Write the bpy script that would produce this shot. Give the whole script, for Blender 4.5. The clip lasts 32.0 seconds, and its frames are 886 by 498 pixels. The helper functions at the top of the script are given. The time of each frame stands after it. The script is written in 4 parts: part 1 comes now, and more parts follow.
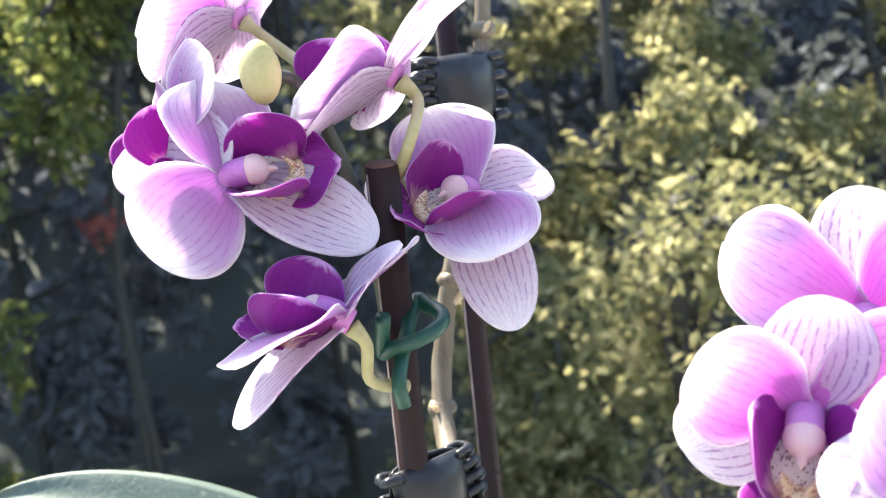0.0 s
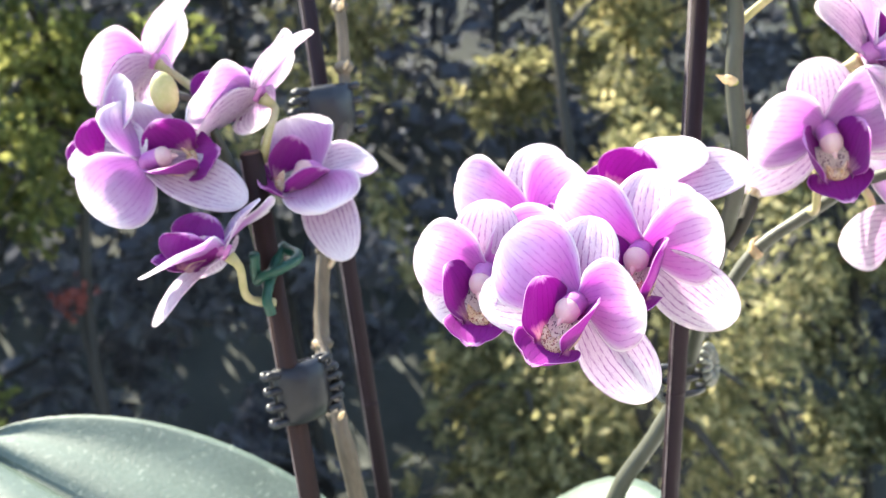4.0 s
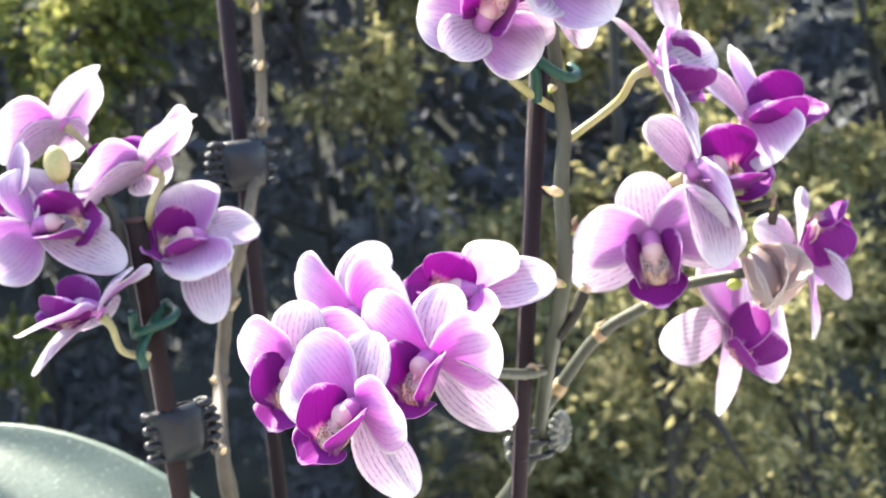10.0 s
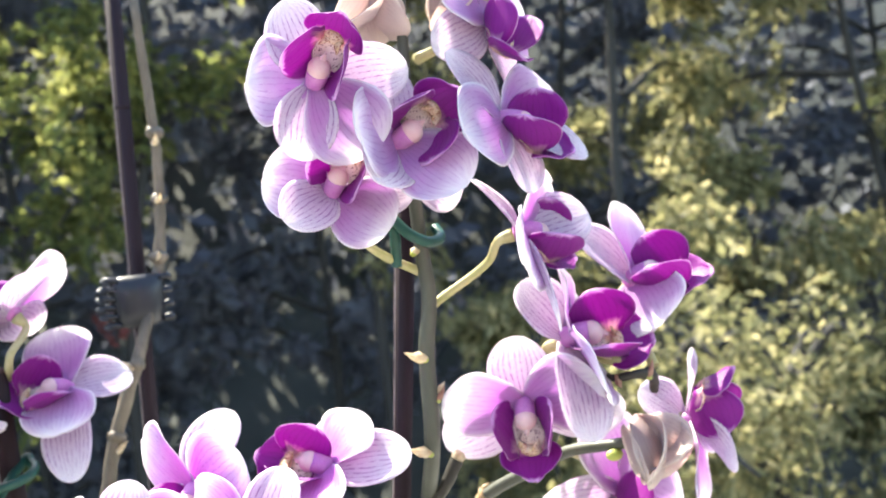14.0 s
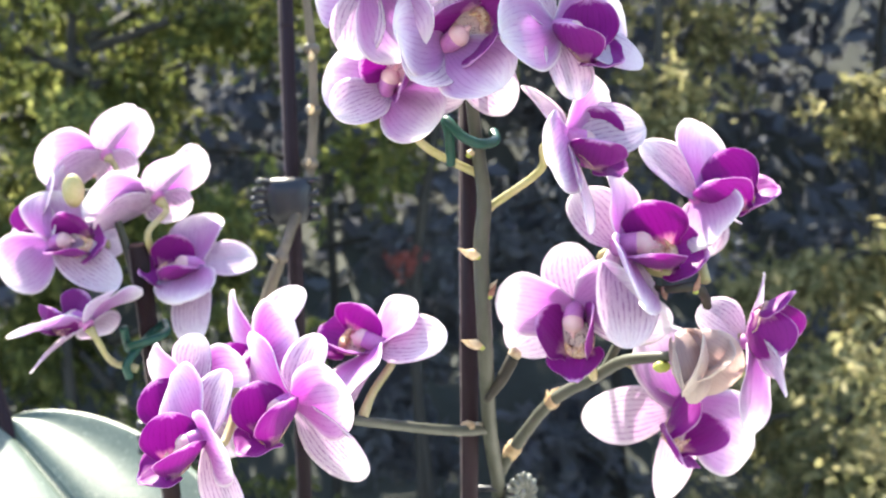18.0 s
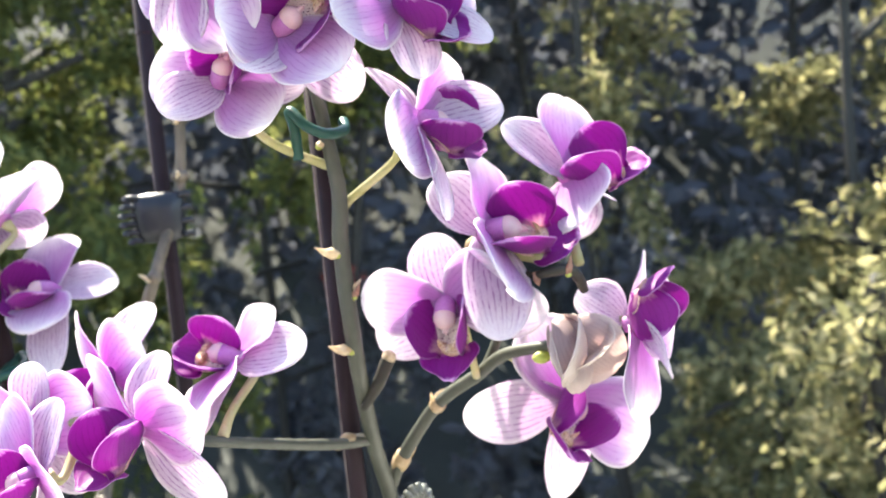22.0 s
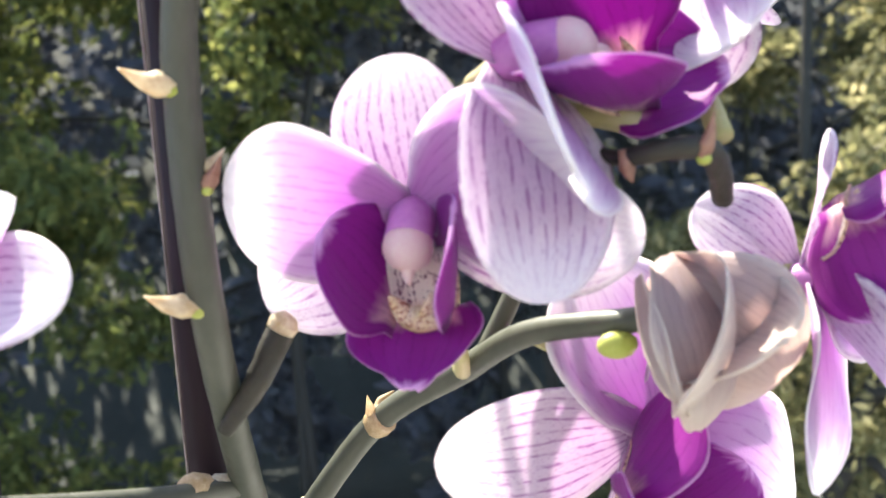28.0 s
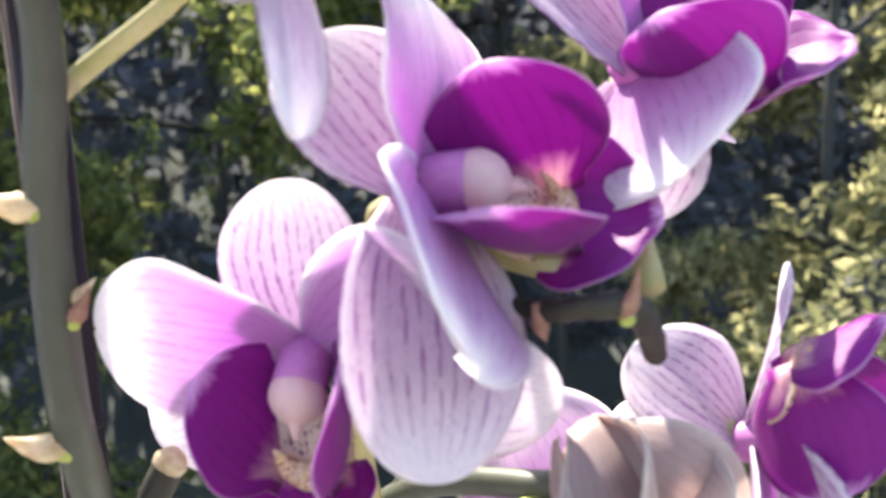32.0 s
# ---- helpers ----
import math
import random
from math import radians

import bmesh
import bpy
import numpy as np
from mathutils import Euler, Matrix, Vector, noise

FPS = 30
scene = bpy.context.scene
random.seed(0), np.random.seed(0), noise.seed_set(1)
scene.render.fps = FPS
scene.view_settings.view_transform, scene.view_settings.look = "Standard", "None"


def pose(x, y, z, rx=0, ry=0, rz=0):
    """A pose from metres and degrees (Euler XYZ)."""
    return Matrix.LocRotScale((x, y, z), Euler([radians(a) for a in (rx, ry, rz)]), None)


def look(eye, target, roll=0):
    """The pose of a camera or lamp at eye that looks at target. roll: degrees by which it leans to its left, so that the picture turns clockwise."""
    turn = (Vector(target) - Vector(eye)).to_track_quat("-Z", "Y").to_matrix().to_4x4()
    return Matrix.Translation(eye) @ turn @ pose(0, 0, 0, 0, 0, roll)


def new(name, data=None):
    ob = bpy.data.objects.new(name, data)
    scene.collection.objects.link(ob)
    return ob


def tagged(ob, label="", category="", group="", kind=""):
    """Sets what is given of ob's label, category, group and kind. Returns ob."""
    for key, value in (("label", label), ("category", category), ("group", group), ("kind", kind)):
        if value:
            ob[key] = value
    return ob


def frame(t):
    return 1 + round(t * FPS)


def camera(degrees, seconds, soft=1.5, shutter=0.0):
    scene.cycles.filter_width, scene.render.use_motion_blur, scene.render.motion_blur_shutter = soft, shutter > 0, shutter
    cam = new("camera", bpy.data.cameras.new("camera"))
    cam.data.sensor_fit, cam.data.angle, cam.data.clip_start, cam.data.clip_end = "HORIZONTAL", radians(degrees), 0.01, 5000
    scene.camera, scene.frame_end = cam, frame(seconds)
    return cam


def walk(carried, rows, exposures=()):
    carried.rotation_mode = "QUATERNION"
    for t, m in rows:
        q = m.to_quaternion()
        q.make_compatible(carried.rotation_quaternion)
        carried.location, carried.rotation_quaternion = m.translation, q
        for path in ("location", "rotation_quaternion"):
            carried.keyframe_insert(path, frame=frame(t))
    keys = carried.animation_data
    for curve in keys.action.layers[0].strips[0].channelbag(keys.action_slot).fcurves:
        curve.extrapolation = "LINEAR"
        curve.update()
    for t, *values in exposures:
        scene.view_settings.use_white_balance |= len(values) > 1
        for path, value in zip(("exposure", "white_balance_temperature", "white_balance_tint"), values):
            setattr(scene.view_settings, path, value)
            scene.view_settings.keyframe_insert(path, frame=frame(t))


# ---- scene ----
# ---- camera ----
cam = camera(45, 32.0, soft=1.2)
cam.data.dof.use_dof = True
cam.data.dof.focus_distance = 0.31
cam.data.dof.aperture_fstop = 22.0


def eye_row(t, x, y, z, yaw, pitch, roll):
    a, b = radians(yaw), radians(pitch)
    ahead = Vector((-math.sin(a) * math.cos(b), math.cos(a) * math.cos(b), math.sin(b)))
    e = Vector((x, y, z))
    return (t, look(e, e + ahead, roll))


# seconds, place, yaw to the left, pitch, roll
PATH = [
    (0, -0.2596, -0.2158, 0.0281, -16.91, -9.10, -7.57),
    (0.5, -0.2715, -0.2498, 0.0300, -12.40, -6.81, -8.61),
    (1, -0.2801, -0.2730, 0.0292, -13.42, -5.61, -8.46),
    (1.5, -0.2843, -0.2942, 0.0280, -16.66, -4.28, -9.08),
    (2, -0.2764, -0.3090, 0.0293, -16.68, -3.49, -10.06),
    (2.5, -0.2725, -0.3323, 0.0142, -15.17, -5.45, -10.11),
    (3, -0.2750, -0.3556, 0.0082, -15.55, -5.90, -8.92),
    (3.5, -0.2664, -0.3765, 0.0043, -17.25, -6.90, -9.72),
    (4, -0.2618, -0.3849, -0.0021, -18.76, -6.06, -9.91),
    (4.5, -0.2576, -0.3827, -0.0046, -20.65, -7.34, -10.62),
    (6.5, -0.2678, -0.3615, 0.0106, -24.28, -6.95, -11.86),
    (7, -0.2686, -0.3687, 0.0153, -24.61, -6.99, -11.11),
    (7.5, -0.2618, -0.3761, 0.0124, -26.81, -8.34, -10.73),
    (8, -0.2476, -0.3894, 0.0139, -24.62, -7.99, -10.09),
    (8.5, -0.2277, -0.3942, 0.0118, -22.38, -9.46, -9.64),
    (9, -0.1937, -0.4142, 0.0259, -20.63, -9.60, -8.83),
    (9.5, -0.1863, -0.4356, 0.0357, -17.77, -9.01, -7.28),
    (10, -0.1794, -0.4540, 0.0428, -15.76, -7.55, -6.54),
    (10.5, -0.1836, -0.4645, 0.0422, -15.33, -8.04, -6.45),
    (11, -0.1857, -0.4647, 0.0546, -18.41, -7.40, -6.62),
    (11.5, -0.1821, -0.4589, 0.0562, -17.60, -6.60, -6.50),
    (12, -0.1699, -0.4567, 0.0628, -18.02, -4.41, -6.10),
    (12.5, -0.1510, -0.4591, 0.0637, -18.69, -5.04, -6.27),
    (13, -0.1483, -0.4445, 0.0560, -21.60, -5.32, -6.38),
    (13.5, -0.1294, -0.4461, 0.0691, -18.97, -4.86, -6.22),
    (14, -0.1080, -0.4474, 0.0716, -15.86, -3.39, -5.64),
    (14.5, -0.0828, -0.4472, 0.0717, -13.15, -3.82, -5.05),
    (15, -0.0799, -0.4525, 0.0660, -11.05, -5.15, -5.24),
    (15.5, -0.0795, -0.4706, 0.0488, -9.96, -8.01, -5.88),
    (17.5, -0.0281, -0.4819, 0.0584, -1.54, -7.53, -3.50),
    (18, -0.0122, -0.4918, 0.0416, -0.12, -4.62, -2.78),
    (18.5, 0.0036, -0.5135, 0.0489, -0.09, -5.11, -3.78),
    (19, 0.0037, -0.5348, 0.0577, 0.00, -6.68, -3.86),
    (19.5, -0.0088, -0.5420, 0.0484, 0.13, -4.44, -3.46),
    (20, -0.0087, -0.5196, 0.0453, 0.43, -4.43, -3.72),
    (20.5, 0.0001, -0.5044, 0.0561, -1.11, -5.19, -5.05),
    (21, 0.0180, -0.4893, 0.0355, -1.61, -4.46, -6.35),
    (21.5, 0.0283, -0.4799, 0.0340, -3.48, -4.02, -6.83),
    (22, 0.0224, -0.4620, 0.0277, -3.39, -4.06, -6.85),
    (22.5, 0.0218, -0.4030, 0.0193, -3.21, -3.13, -7.02),
    (23, 0.0205, -0.3686, 0.0288, -7.97, -5.74, -7.08),
    (23.5, 0.0319, -0.3486, 0.0053, -6.10, -3.52, -6.70),
    (24, 0.0338, -0.3162, -0.0046, -6.55, -4.05, -6.00),
    (24.5, 0.0291, -0.2985, -0.0065, -4.49, -3.59, -5.76),
    (26.5, 0.0342, -0.2207, -0.0115, -4.74, -5.30, -4.25),
    (27, 0.0313, -0.2191, -0.0126, -6.78, -5.06, -4.14),
    (27.5, 0.0374, -0.2160, -0.0163, -8.60, -5.82, -3.89),
    (28, 0.0309, -0.2109, -0.0115, -6.27, -6.56, -3.41),
    (28.5, 0.0320, -0.2086, -0.0106, -8.91, -6.62, -2.69),
    (29, 0.0298, -0.2038, -0.0132, -8.94, -7.86, -1.94),
    (29.5, 0.0325, -0.2031, -0.0101, -9.23, -6.23, -1.59),
    (30, 0.0293, -0.1991, -0.0092, -6.81, -5.79, -1.13),
    (30.5, 0.0302, -0.1977, -0.0088, -8.63, -5.21, -0.85),
    (31, 0.0318, -0.1965, -0.0098, -9.37, -5.10, -0.68),
    (31.5, 0.0385, -0.1940, -0.0005, -9.24, -6.52, -0.83),
    (32, 0.0553, -0.1874, 0.0092, -5.29, -6.13, -1.70),
]
walk(cam, [eye_row(*r) for r in PATH], [(0, 2.40, 7050, 4), (7, 2.29, 7000, 5), (20, 2.35, 7000, 5), (26, 2.19, 6950, 4), (32, 2.06, 6850, 5)])

# ---- light ----
SUN_FROM = Vector((-0.30, 0.62, 0.95)).normalized()
world = bpy.data.worlds.new("sky")
scene.world = world
world.use_nodes = True
wn = world.node_tree.nodes
sky = wn.new("ShaderNodeTexSky")
sky.sky_type = "NISHITA"
sky.sun_disc = False
sky.sun_elevation = math.asin(SUN_FROM.z)
sky.sun_rotation = math.atan2(SUN_FROM.x, SUN_FROM.y)
wn["Background"].inputs["Strength"].default_value = 0.15
world.node_tree.links.new(sky.outputs["Color"], wn["Background"].inputs["Color"])
sun_data = bpy.data.lights.new("sun", "SUN")
sun_data.energy = 5.0
sun_data.angle = radians(0.55)
sun_data.color = (1.0, 0.95, 0.86)
sun = new("sun", sun_data)
sun.matrix_world = look(SUN_FROM * 30, (0, 0, 0))


# ---- materials ----
def nodes_of(name):
    m = bpy.data.materials.new(name)
    m.use_nodes = True
    nt = m.node_tree
    return m, nt, nt.nodes["Principled BSDF"], nt.nodes["Material Output"]


def ramp(nt, fac, stops):
    r = nt.nodes.new("ShaderNodeValToRGB")
    while len(r.color_ramp.elements) < len(stops):
        r.color_ramp.elements.new(0.5)
    for e, (p, c) in zip(r.color_ramp.elements, stops):
        e.position, e.color = p, (*c, 1)
    nt.links.new(fac, r.inputs["Fac"])
    return r.outputs["Color"]


def math_node(nt, op, a, b=None, c=None):
    n = nt.nodes.new("ShaderNodeMath")
    n.operation = op
    for k, v in enumerate((a, b, c)):
        if v is None:
            continue
        if isinstance(v, (int, float)):
            n.inputs[k].default_value = v
        else:
            nt.links.new(v, n.inputs[k])
    return n.outputs[0]


def noise_tex(nt, vec, scale, detail=3.0, rough=0.5):
    n = nt.nodes.new("ShaderNodeTexNoise")
    n.inputs["Scale"].default_value = scale
    n.inputs["Detail"].default_value = detail
    n.inputs["Roughness"].default_value = rough
    nt.links.new(vec, n.inputs["Vector"])
    return n.outputs["Fac"]


def mix_col(nt, fac, a, b, blend="MIX"):
    n = nt.nodes.new("ShaderNodeMix")
    n.data_type, n.blend_type = "RGBA", blend
    for k, v in ((0, fac), (6, a), (7, b)):
        if isinstance(v, (int, float)):
            n.inputs[k].default_value = v
        elif isinstance(v, tuple):
            n.inputs[k].default_value = (*v, 1)
        else:
            nt.links.new(v, n.inputs[k])
    return n.outputs[2]


def bump(nt, bsdf, height, strength, dist):
    b = nt.nodes.new("ShaderNodeBump")
    b.inputs["Strength"].default_value = strength
    b.inputs["Distance"].default_value = dist
    nt.links.new(height, b.inputs["Height"])
    nt.links.new(b.outputs["Normal"], bsdf.inputs["Normal"])
    return b.outputs["Normal"]


def object_coords(nt):
    return nt.nodes.new("ShaderNodeTexCoord").outputs["Object"]


def thin(nt, bsdf, out, colour, share, normal=None, tint=None):
    """Lets light through a thin sheet: part of it glows on the far side."""
    tr = nt.nodes.new("ShaderNodeBsdfTranslucent")
    nt.links.new(tint if tint is not None else colour, tr.inputs["Color"])
    if normal is not None:
        nt.links.new(normal, tr.inputs["Normal"])
    mx = nt.nodes.new("ShaderNodeMixShader")
    mx.inputs[0].default_value = share
    nt.links.new(bsdf.outputs[0], mx.inputs[1])
    nt.links.new(tr.outputs[0], mx.inputs[2])
    nt.links.new(mx.outputs[0], out.inputs["Surface"])


def petal_material(name, base, body, edge, vein, vein_amount, veins, speckle=0.0, stops=(0.30, 0.66, 0.94), hold=None):
    m, nt, bsdf, out = nodes_of(name)
    uv = nt.nodes.new("ShaderNodeUVMap")
    uv.uv_map = "sheet"
    sep = nt.nodes.new("ShaderNodeSeparateXYZ")
    nt.links.new(uv.outputs[0], sep.inputs[0])
    u, v = sep.outputs["X"], sep.outputs["Y"]
    info = nt.nodes.new("ShaderNodeObjectInfo")
    shifted = nt.nodes.new("ShaderNodeVectorMath")
    shifted.operation = "ADD"
    nt.links.new(uv.outputs[0], shifted.inputs[0])
    off = math_node(nt, "MULTIPLY", info.outputs["Random"], 7.0)
    comb = nt.nodes.new("ShaderNodeCombineXYZ")
    nt.links.new(off, comb.inputs[2])
    nt.links.new(comb.outputs[0], shifted.inputs[1])
    wob = noise_tex(nt, shifted.outputs[0], 5.0, 3.0)
    soft = math_node(nt, "ADD", u, math_node(nt, "MULTIPLY", math_node(nt, "SUBTRACT", wob, 0.5), 0.22))
    rim = math_node(nt, "ABSOLUTE", v)
    rim = math_node(nt, "POWER", rim, 3.0)
    far = math_node(nt, "MAXIMUM", soft, math_node(nt, "MULTIPLY", rim, 0.97))
    col = ramp(nt, far, [(0.0, base), (stops[0], base), (stops[1], body)] + ([(hold, body)] if hold else []) + [(stops[2], edge)])
    # veins run along the sheet and fan out
    spread = math_node(nt, "ADD", v, math_node(nt, "MULTIPLY", math_node(nt, "SUBTRACT", wob, 0.5), 0.12))
    wave = math_node(nt, "SINE", math_node(nt, "MULTIPLY", spread, veins * math.pi))
    wave = math_node(nt, "POWER", math_node(nt, "ABSOLUTE", wave), 14.0)
    brk = noise_tex(nt, shifted.outputs[0], 16.0, 2.0)
    brk = ramp(nt, brk, [(0.36, (0, 0, 0)), (0.58, (1, 1, 1))])
    fade = ramp(nt, u, [(0.0, (1, 1, 1)), (0.72, (0.8, 0.8, 0.8)), (0.96, (0, 0, 0))])
    amt = math_node(nt, "MULTIPLY", math_node(nt, "MULTIPLY", wave, math_node(nt, "MULTIPLY", brk, fade)), vein_amount)
    col = mix_col(nt, amt, col, vein)
    if speckle:
        sp = noise_tex(nt, shifted.outputs[0], 42.0 if speckle < 0.5 else 13.0, 1.0)
        sp = ramp(nt, sp, [(0.60, (0, 0, 0)), (0.65, (1, 1, 1))])
        col = mix_col(nt, math_node(nt, "MULTIPLY", sp, speckle), col, vein)
    nt.links.new(col, bsdf.inputs["Base Color"])
    bsdf.inputs["Roughness"].default_value = 0.42
    bsdf.inputs["Specular IOR Level"].default_value = 0.35
    bsdf.inputs["Sheen Weight"].default_value = 0.15
    grain = noise_tex(nt, shifted.outputs[0], 60.0, 2.0)
    nrm = bump(nt, bsdf, math_node(nt, "ADD", math_node(nt, "MULTIPLY", wave, -0.6), grain), 0.25, 0.0004)
    thin(nt, bsdf, out, col, 0.58, nrm)
    return m


MAT_PETAL = petal_material("petal_lilac", (0.56, 0.265, 0.60), (0.63, 0.455, 0.675), (0.90, 0.86, 0.90), (0.40, 0.15, 0.46), 0.55, 7)
MAT_PETAL_HOT = petal_material("petal_magenta", (0.64, 0.215, 0.63), (0.72, 0.455, 0.74), (0.92, 0.88, 0.92), (0.44, 0.10, 0.48), 0.55, 7)
MAT_SEPAL = petal_material("sepal_pale", (0.68, 0.55, 0.69), (0.73, 0.63, 0.74), (0.88, 0.83, 0.88), (0.32, 0.10, 0.36), 1.0, 5.5, 0.3)
MAT_LOBE = petal_material("lip_magenta", (0.82, 0.56, 0.62), (0.33, 0.020, 0.33), (0.76, 0.48, 0.78), (0.18, 0.006, 0.17), 0.4, 5, 0.0, (0.08, 0.30, 0.985), 0.89)
MAT_THROAT = petal_material("throat_spotted", (0.90, 0.82, 0.80), (0.92, 0.84, 0.80), (0.86, 0.66, 0.52), (0.16, 0.02, 0.10), 0.0, 5, 0.9)
MAT_WILT = petal_material("wilted_petal", (0.56, 0.43, 0.43), (0.62, 0.50, 0.48), (0.76, 0.67, 0.61), (0.36, 0.23, 0.27), 0.4, 9)


def plain_material(name, dark, light, scale, rough=0.5, bump_amount=0.2, bump_dist=0.0006, share=0.0, stretch=(1, 1, 1), spec=0.4):
    m, nt, bsdf, out = nodes_of(name)
    mp = nt.nodes.new("ShaderNodeMapping")
    mp.inputs["Scale"].default_value = stretch
    nt.links.new(object_coords(nt), mp.inputs[0])
    big = noise_tex(nt, mp.outputs[0], scale, 4.0, 0.6)
    fine = noise_tex(nt, mp.outputs[0], scale * 9, 3.0, 0.6)
    f = math_node(nt, "ADD", math_node(nt, "MULTIPLY", big, 0.7), math_node(nt, "MULTIPLY", fine, 0.3))
    col = ramp(nt, f, [(0.34, dark), (0.68, light)])
    nt.links.new(col, bsdf.inputs["Base Color"])
    rg = ramp(nt, fine, [(0.3, (rough * 0.8,) * 3), (0.7, (min(1, rough * 1.25),) * 3)])
    nt.links.new(rg, bsdf.inputs["Roughness"])
    bsdf.inputs["Specular IOR Level"].default_value = spec
    nrm = bump(nt, bsdf, f, bump_amount, bump_dist)
    if share:
        thin(nt, bsdf, out, col, share, nrm)
    return m


MAT_COLUMN = plain_material("column_pink", (0.56, 0.16, 0.54), (0.72, 0.34, 0.66), 90, 0.4, 0.1, 0.0002, 0.35)
MAT_CAP = plain_material("anther_cap", (0.86, 0.56, 0.62), (0.93, 0.76, 0.72), 120, 0.35, 0.1, 0.0002, 0.45)


def spotted_material():
    m, nt, bsdf, out = nodes_of("callus_spotted")
    co = object_coords(nt)
    spots = ramp(nt, noise_tex(nt, co, 1500, 1.0), [(0.54, (0, 0, 0)), (0.60, (1, 1, 1))])
    tone = ramp(nt, noise_tex(nt, co, 300, 2.0), [(0.35, (0.80, 0.62, 0.36)), (0.65, (0.88, 0.70, 0.58))])
    col = mix_col(nt, math_node(nt, "MULTIPLY", spots, 0.85), tone, (0.38, 0.10, 0.08))
    nt.links.new(col, bsdf.inputs["Base Color"])
    bsdf.inputs["Roughness"].default_value = 0.45
    thin(nt, bsdf, out, col, 0.4)
    return m


MAT_CALLUS = spotted_material()
MAT_STEM = plain_material("stem_green", (0.040, 0.043, 0.031), (0.078, 0.080, 0.062), 60, 0.5, 0.3, 0.0004, stretch=(1, 1, 0.35))
MAT_STEM_OLD = plain_material("stem_old", (0.060, 0.047, 0.034), (0.180, 0.145, 0.110), 55, 0.55, 0.5, 0.0006, stretch=(1, 1, 0.3))
MAT_PEDICEL = plain_material("pedicel_pale", (0.40, 0.39, 0.18), (0.56, 0.49, 0.33), 70, 0.45, 0.15, 0.0003, 0.35)
MAT_BUDGREEN = plain_material("bud_green", (0.40, 0.46, 0.08), (0.56, 0.58, 0.18), 120, 0.4, 0.15, 0.0003, 0.3)
MAT_NODE = plain_material("dry_bract", (0.60, 0.44, 0.26), (0.92, 0.84, 0.68), 420, 0.32, 0.5, 0.0003, 0.55)
MAT_BRACT_RED = plain_material("bract_reddish", (0.30, 0.14, 0.11), (0.52, 0.30, 0.22), 420, 0.45, 0.4, 0.0003, 0.4)
MAT_SHEATH = plain_material("sheath_dry", (0.34, 0.22, 0.10), (0.62, 0.48, 0.32), 300, 0.55, 0.5, 0.0003, 0.25)
MAT_TWIG = plain_material("twig_dark", (0.014, 0.013, 0.011), (0.042, 0.036, 0.026), 120, 0.6, 0.5, 0.0005)
MAT_STAKE = plain_material("stake_maroon", (0.017, 0.0095, 0.0105), (0.032, 0.018, 0.019), 35, 0.6, 0.3, 0.0004, stretch=(1, 1, 0.08), spec=0.15)
MAT_STAKE_DARK = plain_material("stake_dark", (0.014, 0.008, 0.012), (0.026, 0.015, 0.021), 35, 0.6, 0.3, 0.0004, stretch=(1, 1, 0.08), spec=0.15)
# pale tone for the sunlit stake edge, painted on as a strip
MAT_EDGE_GLINT = plain_material("stake_edge_glint", (0.10, 0.075, 0.085), (0.34, 0.29, 0.30), 160, 0.4, 0.2, 0.0003, stretch=(1, 1, 0.2))
MAT_CUT = plain_material("stake_cut", (0.06, 0.03, 0.025), (0.11, 0.06, 0.05), 300, 0.8, 0.4, 0.0004)
MAT_CLIP = plain_material("clip_black", (0.009, 0.010, 0.015), (0.018, 0.019, 0.027), 80, 0.36, 0.15, 0.0002)
MAT_RUBBER = plain_material("clip_grey_green", (0.085, 0.092, 0.080), (0.150, 0.158, 0.140), 90, 0.28, 0.15, 0.0002)
MAT_CLEAR = plain_material("clip_grey", (0.35, 0.36, 0.38), (0.55, 0.56, 0.58), 80, 0.25, 0.1, 0.0002, 0.35)
MAT_TIE = plain_material("tie_green", (0.006, 0.045, 0.033), (0.012, 0.075, 0.055), 60, 0.38, 0.15, 0.0003)


def leaf_material():
    m, nt, bsdf, out = nodes_of("leaf_green")
    uv = nt.nodes.new("ShaderNodeUVMap")
    uv.uv_map = "sheet"
    sep = nt.nodes.new("ShaderNodeSeparateXYZ")
    nt.links.new(uv.outputs[0], sep.inputs[0])
    co = object_coords(nt)
    big = noise_tex(nt, co, 30, 4.0, 0.6)
    fine = noise_tex(nt, co, 420, 3.0, 0.6)
    f = math_node(nt, "ADD", math_node(nt, "MULTIPLY", big, 0.6), math_node(nt, "MULTIPLY", fine, 0.4))
    col = ramp(nt, f, [(0.35, (0.044, 0.070, 0.052)), (0.65, (0.082, 0.115, 0.092))])
    rib = ramp(nt, math_node(nt, "ABSOLUTE", sep.outputs["Y"]), [(0.0, (1, 1, 1)), (0.03, (0.6, 0.6, 0.6)), (0.06, (0, 0, 0))])
    col = mix_col(nt, math_node(nt, "MULTIPLY", rib, 0.75), col, (0.018, 0.035, 0.018))
    dust = ramp(nt, noise_tex(nt, co, 260, 2.0), [(0.60, (0, 0, 0)), (0.72, (1, 1, 1))])
    col = mix_col(nt, math_node(nt, "MULTIPLY", dust, 0.25), col, (0.32, 0.36, 0.30))
    nt.links.new(col, bsdf.inputs["Base Color"])
    bsdf.inputs["Roughness"].default_value = 0.48
    bsdf.inputs["Specular IOR Level"].default_value = 0.7
    bump(nt, bsdf, math_node(nt, "ADD", f, math_node(nt, "MULTIPLY", rib, -1.5)), 0.7, 0.0009)
    return m


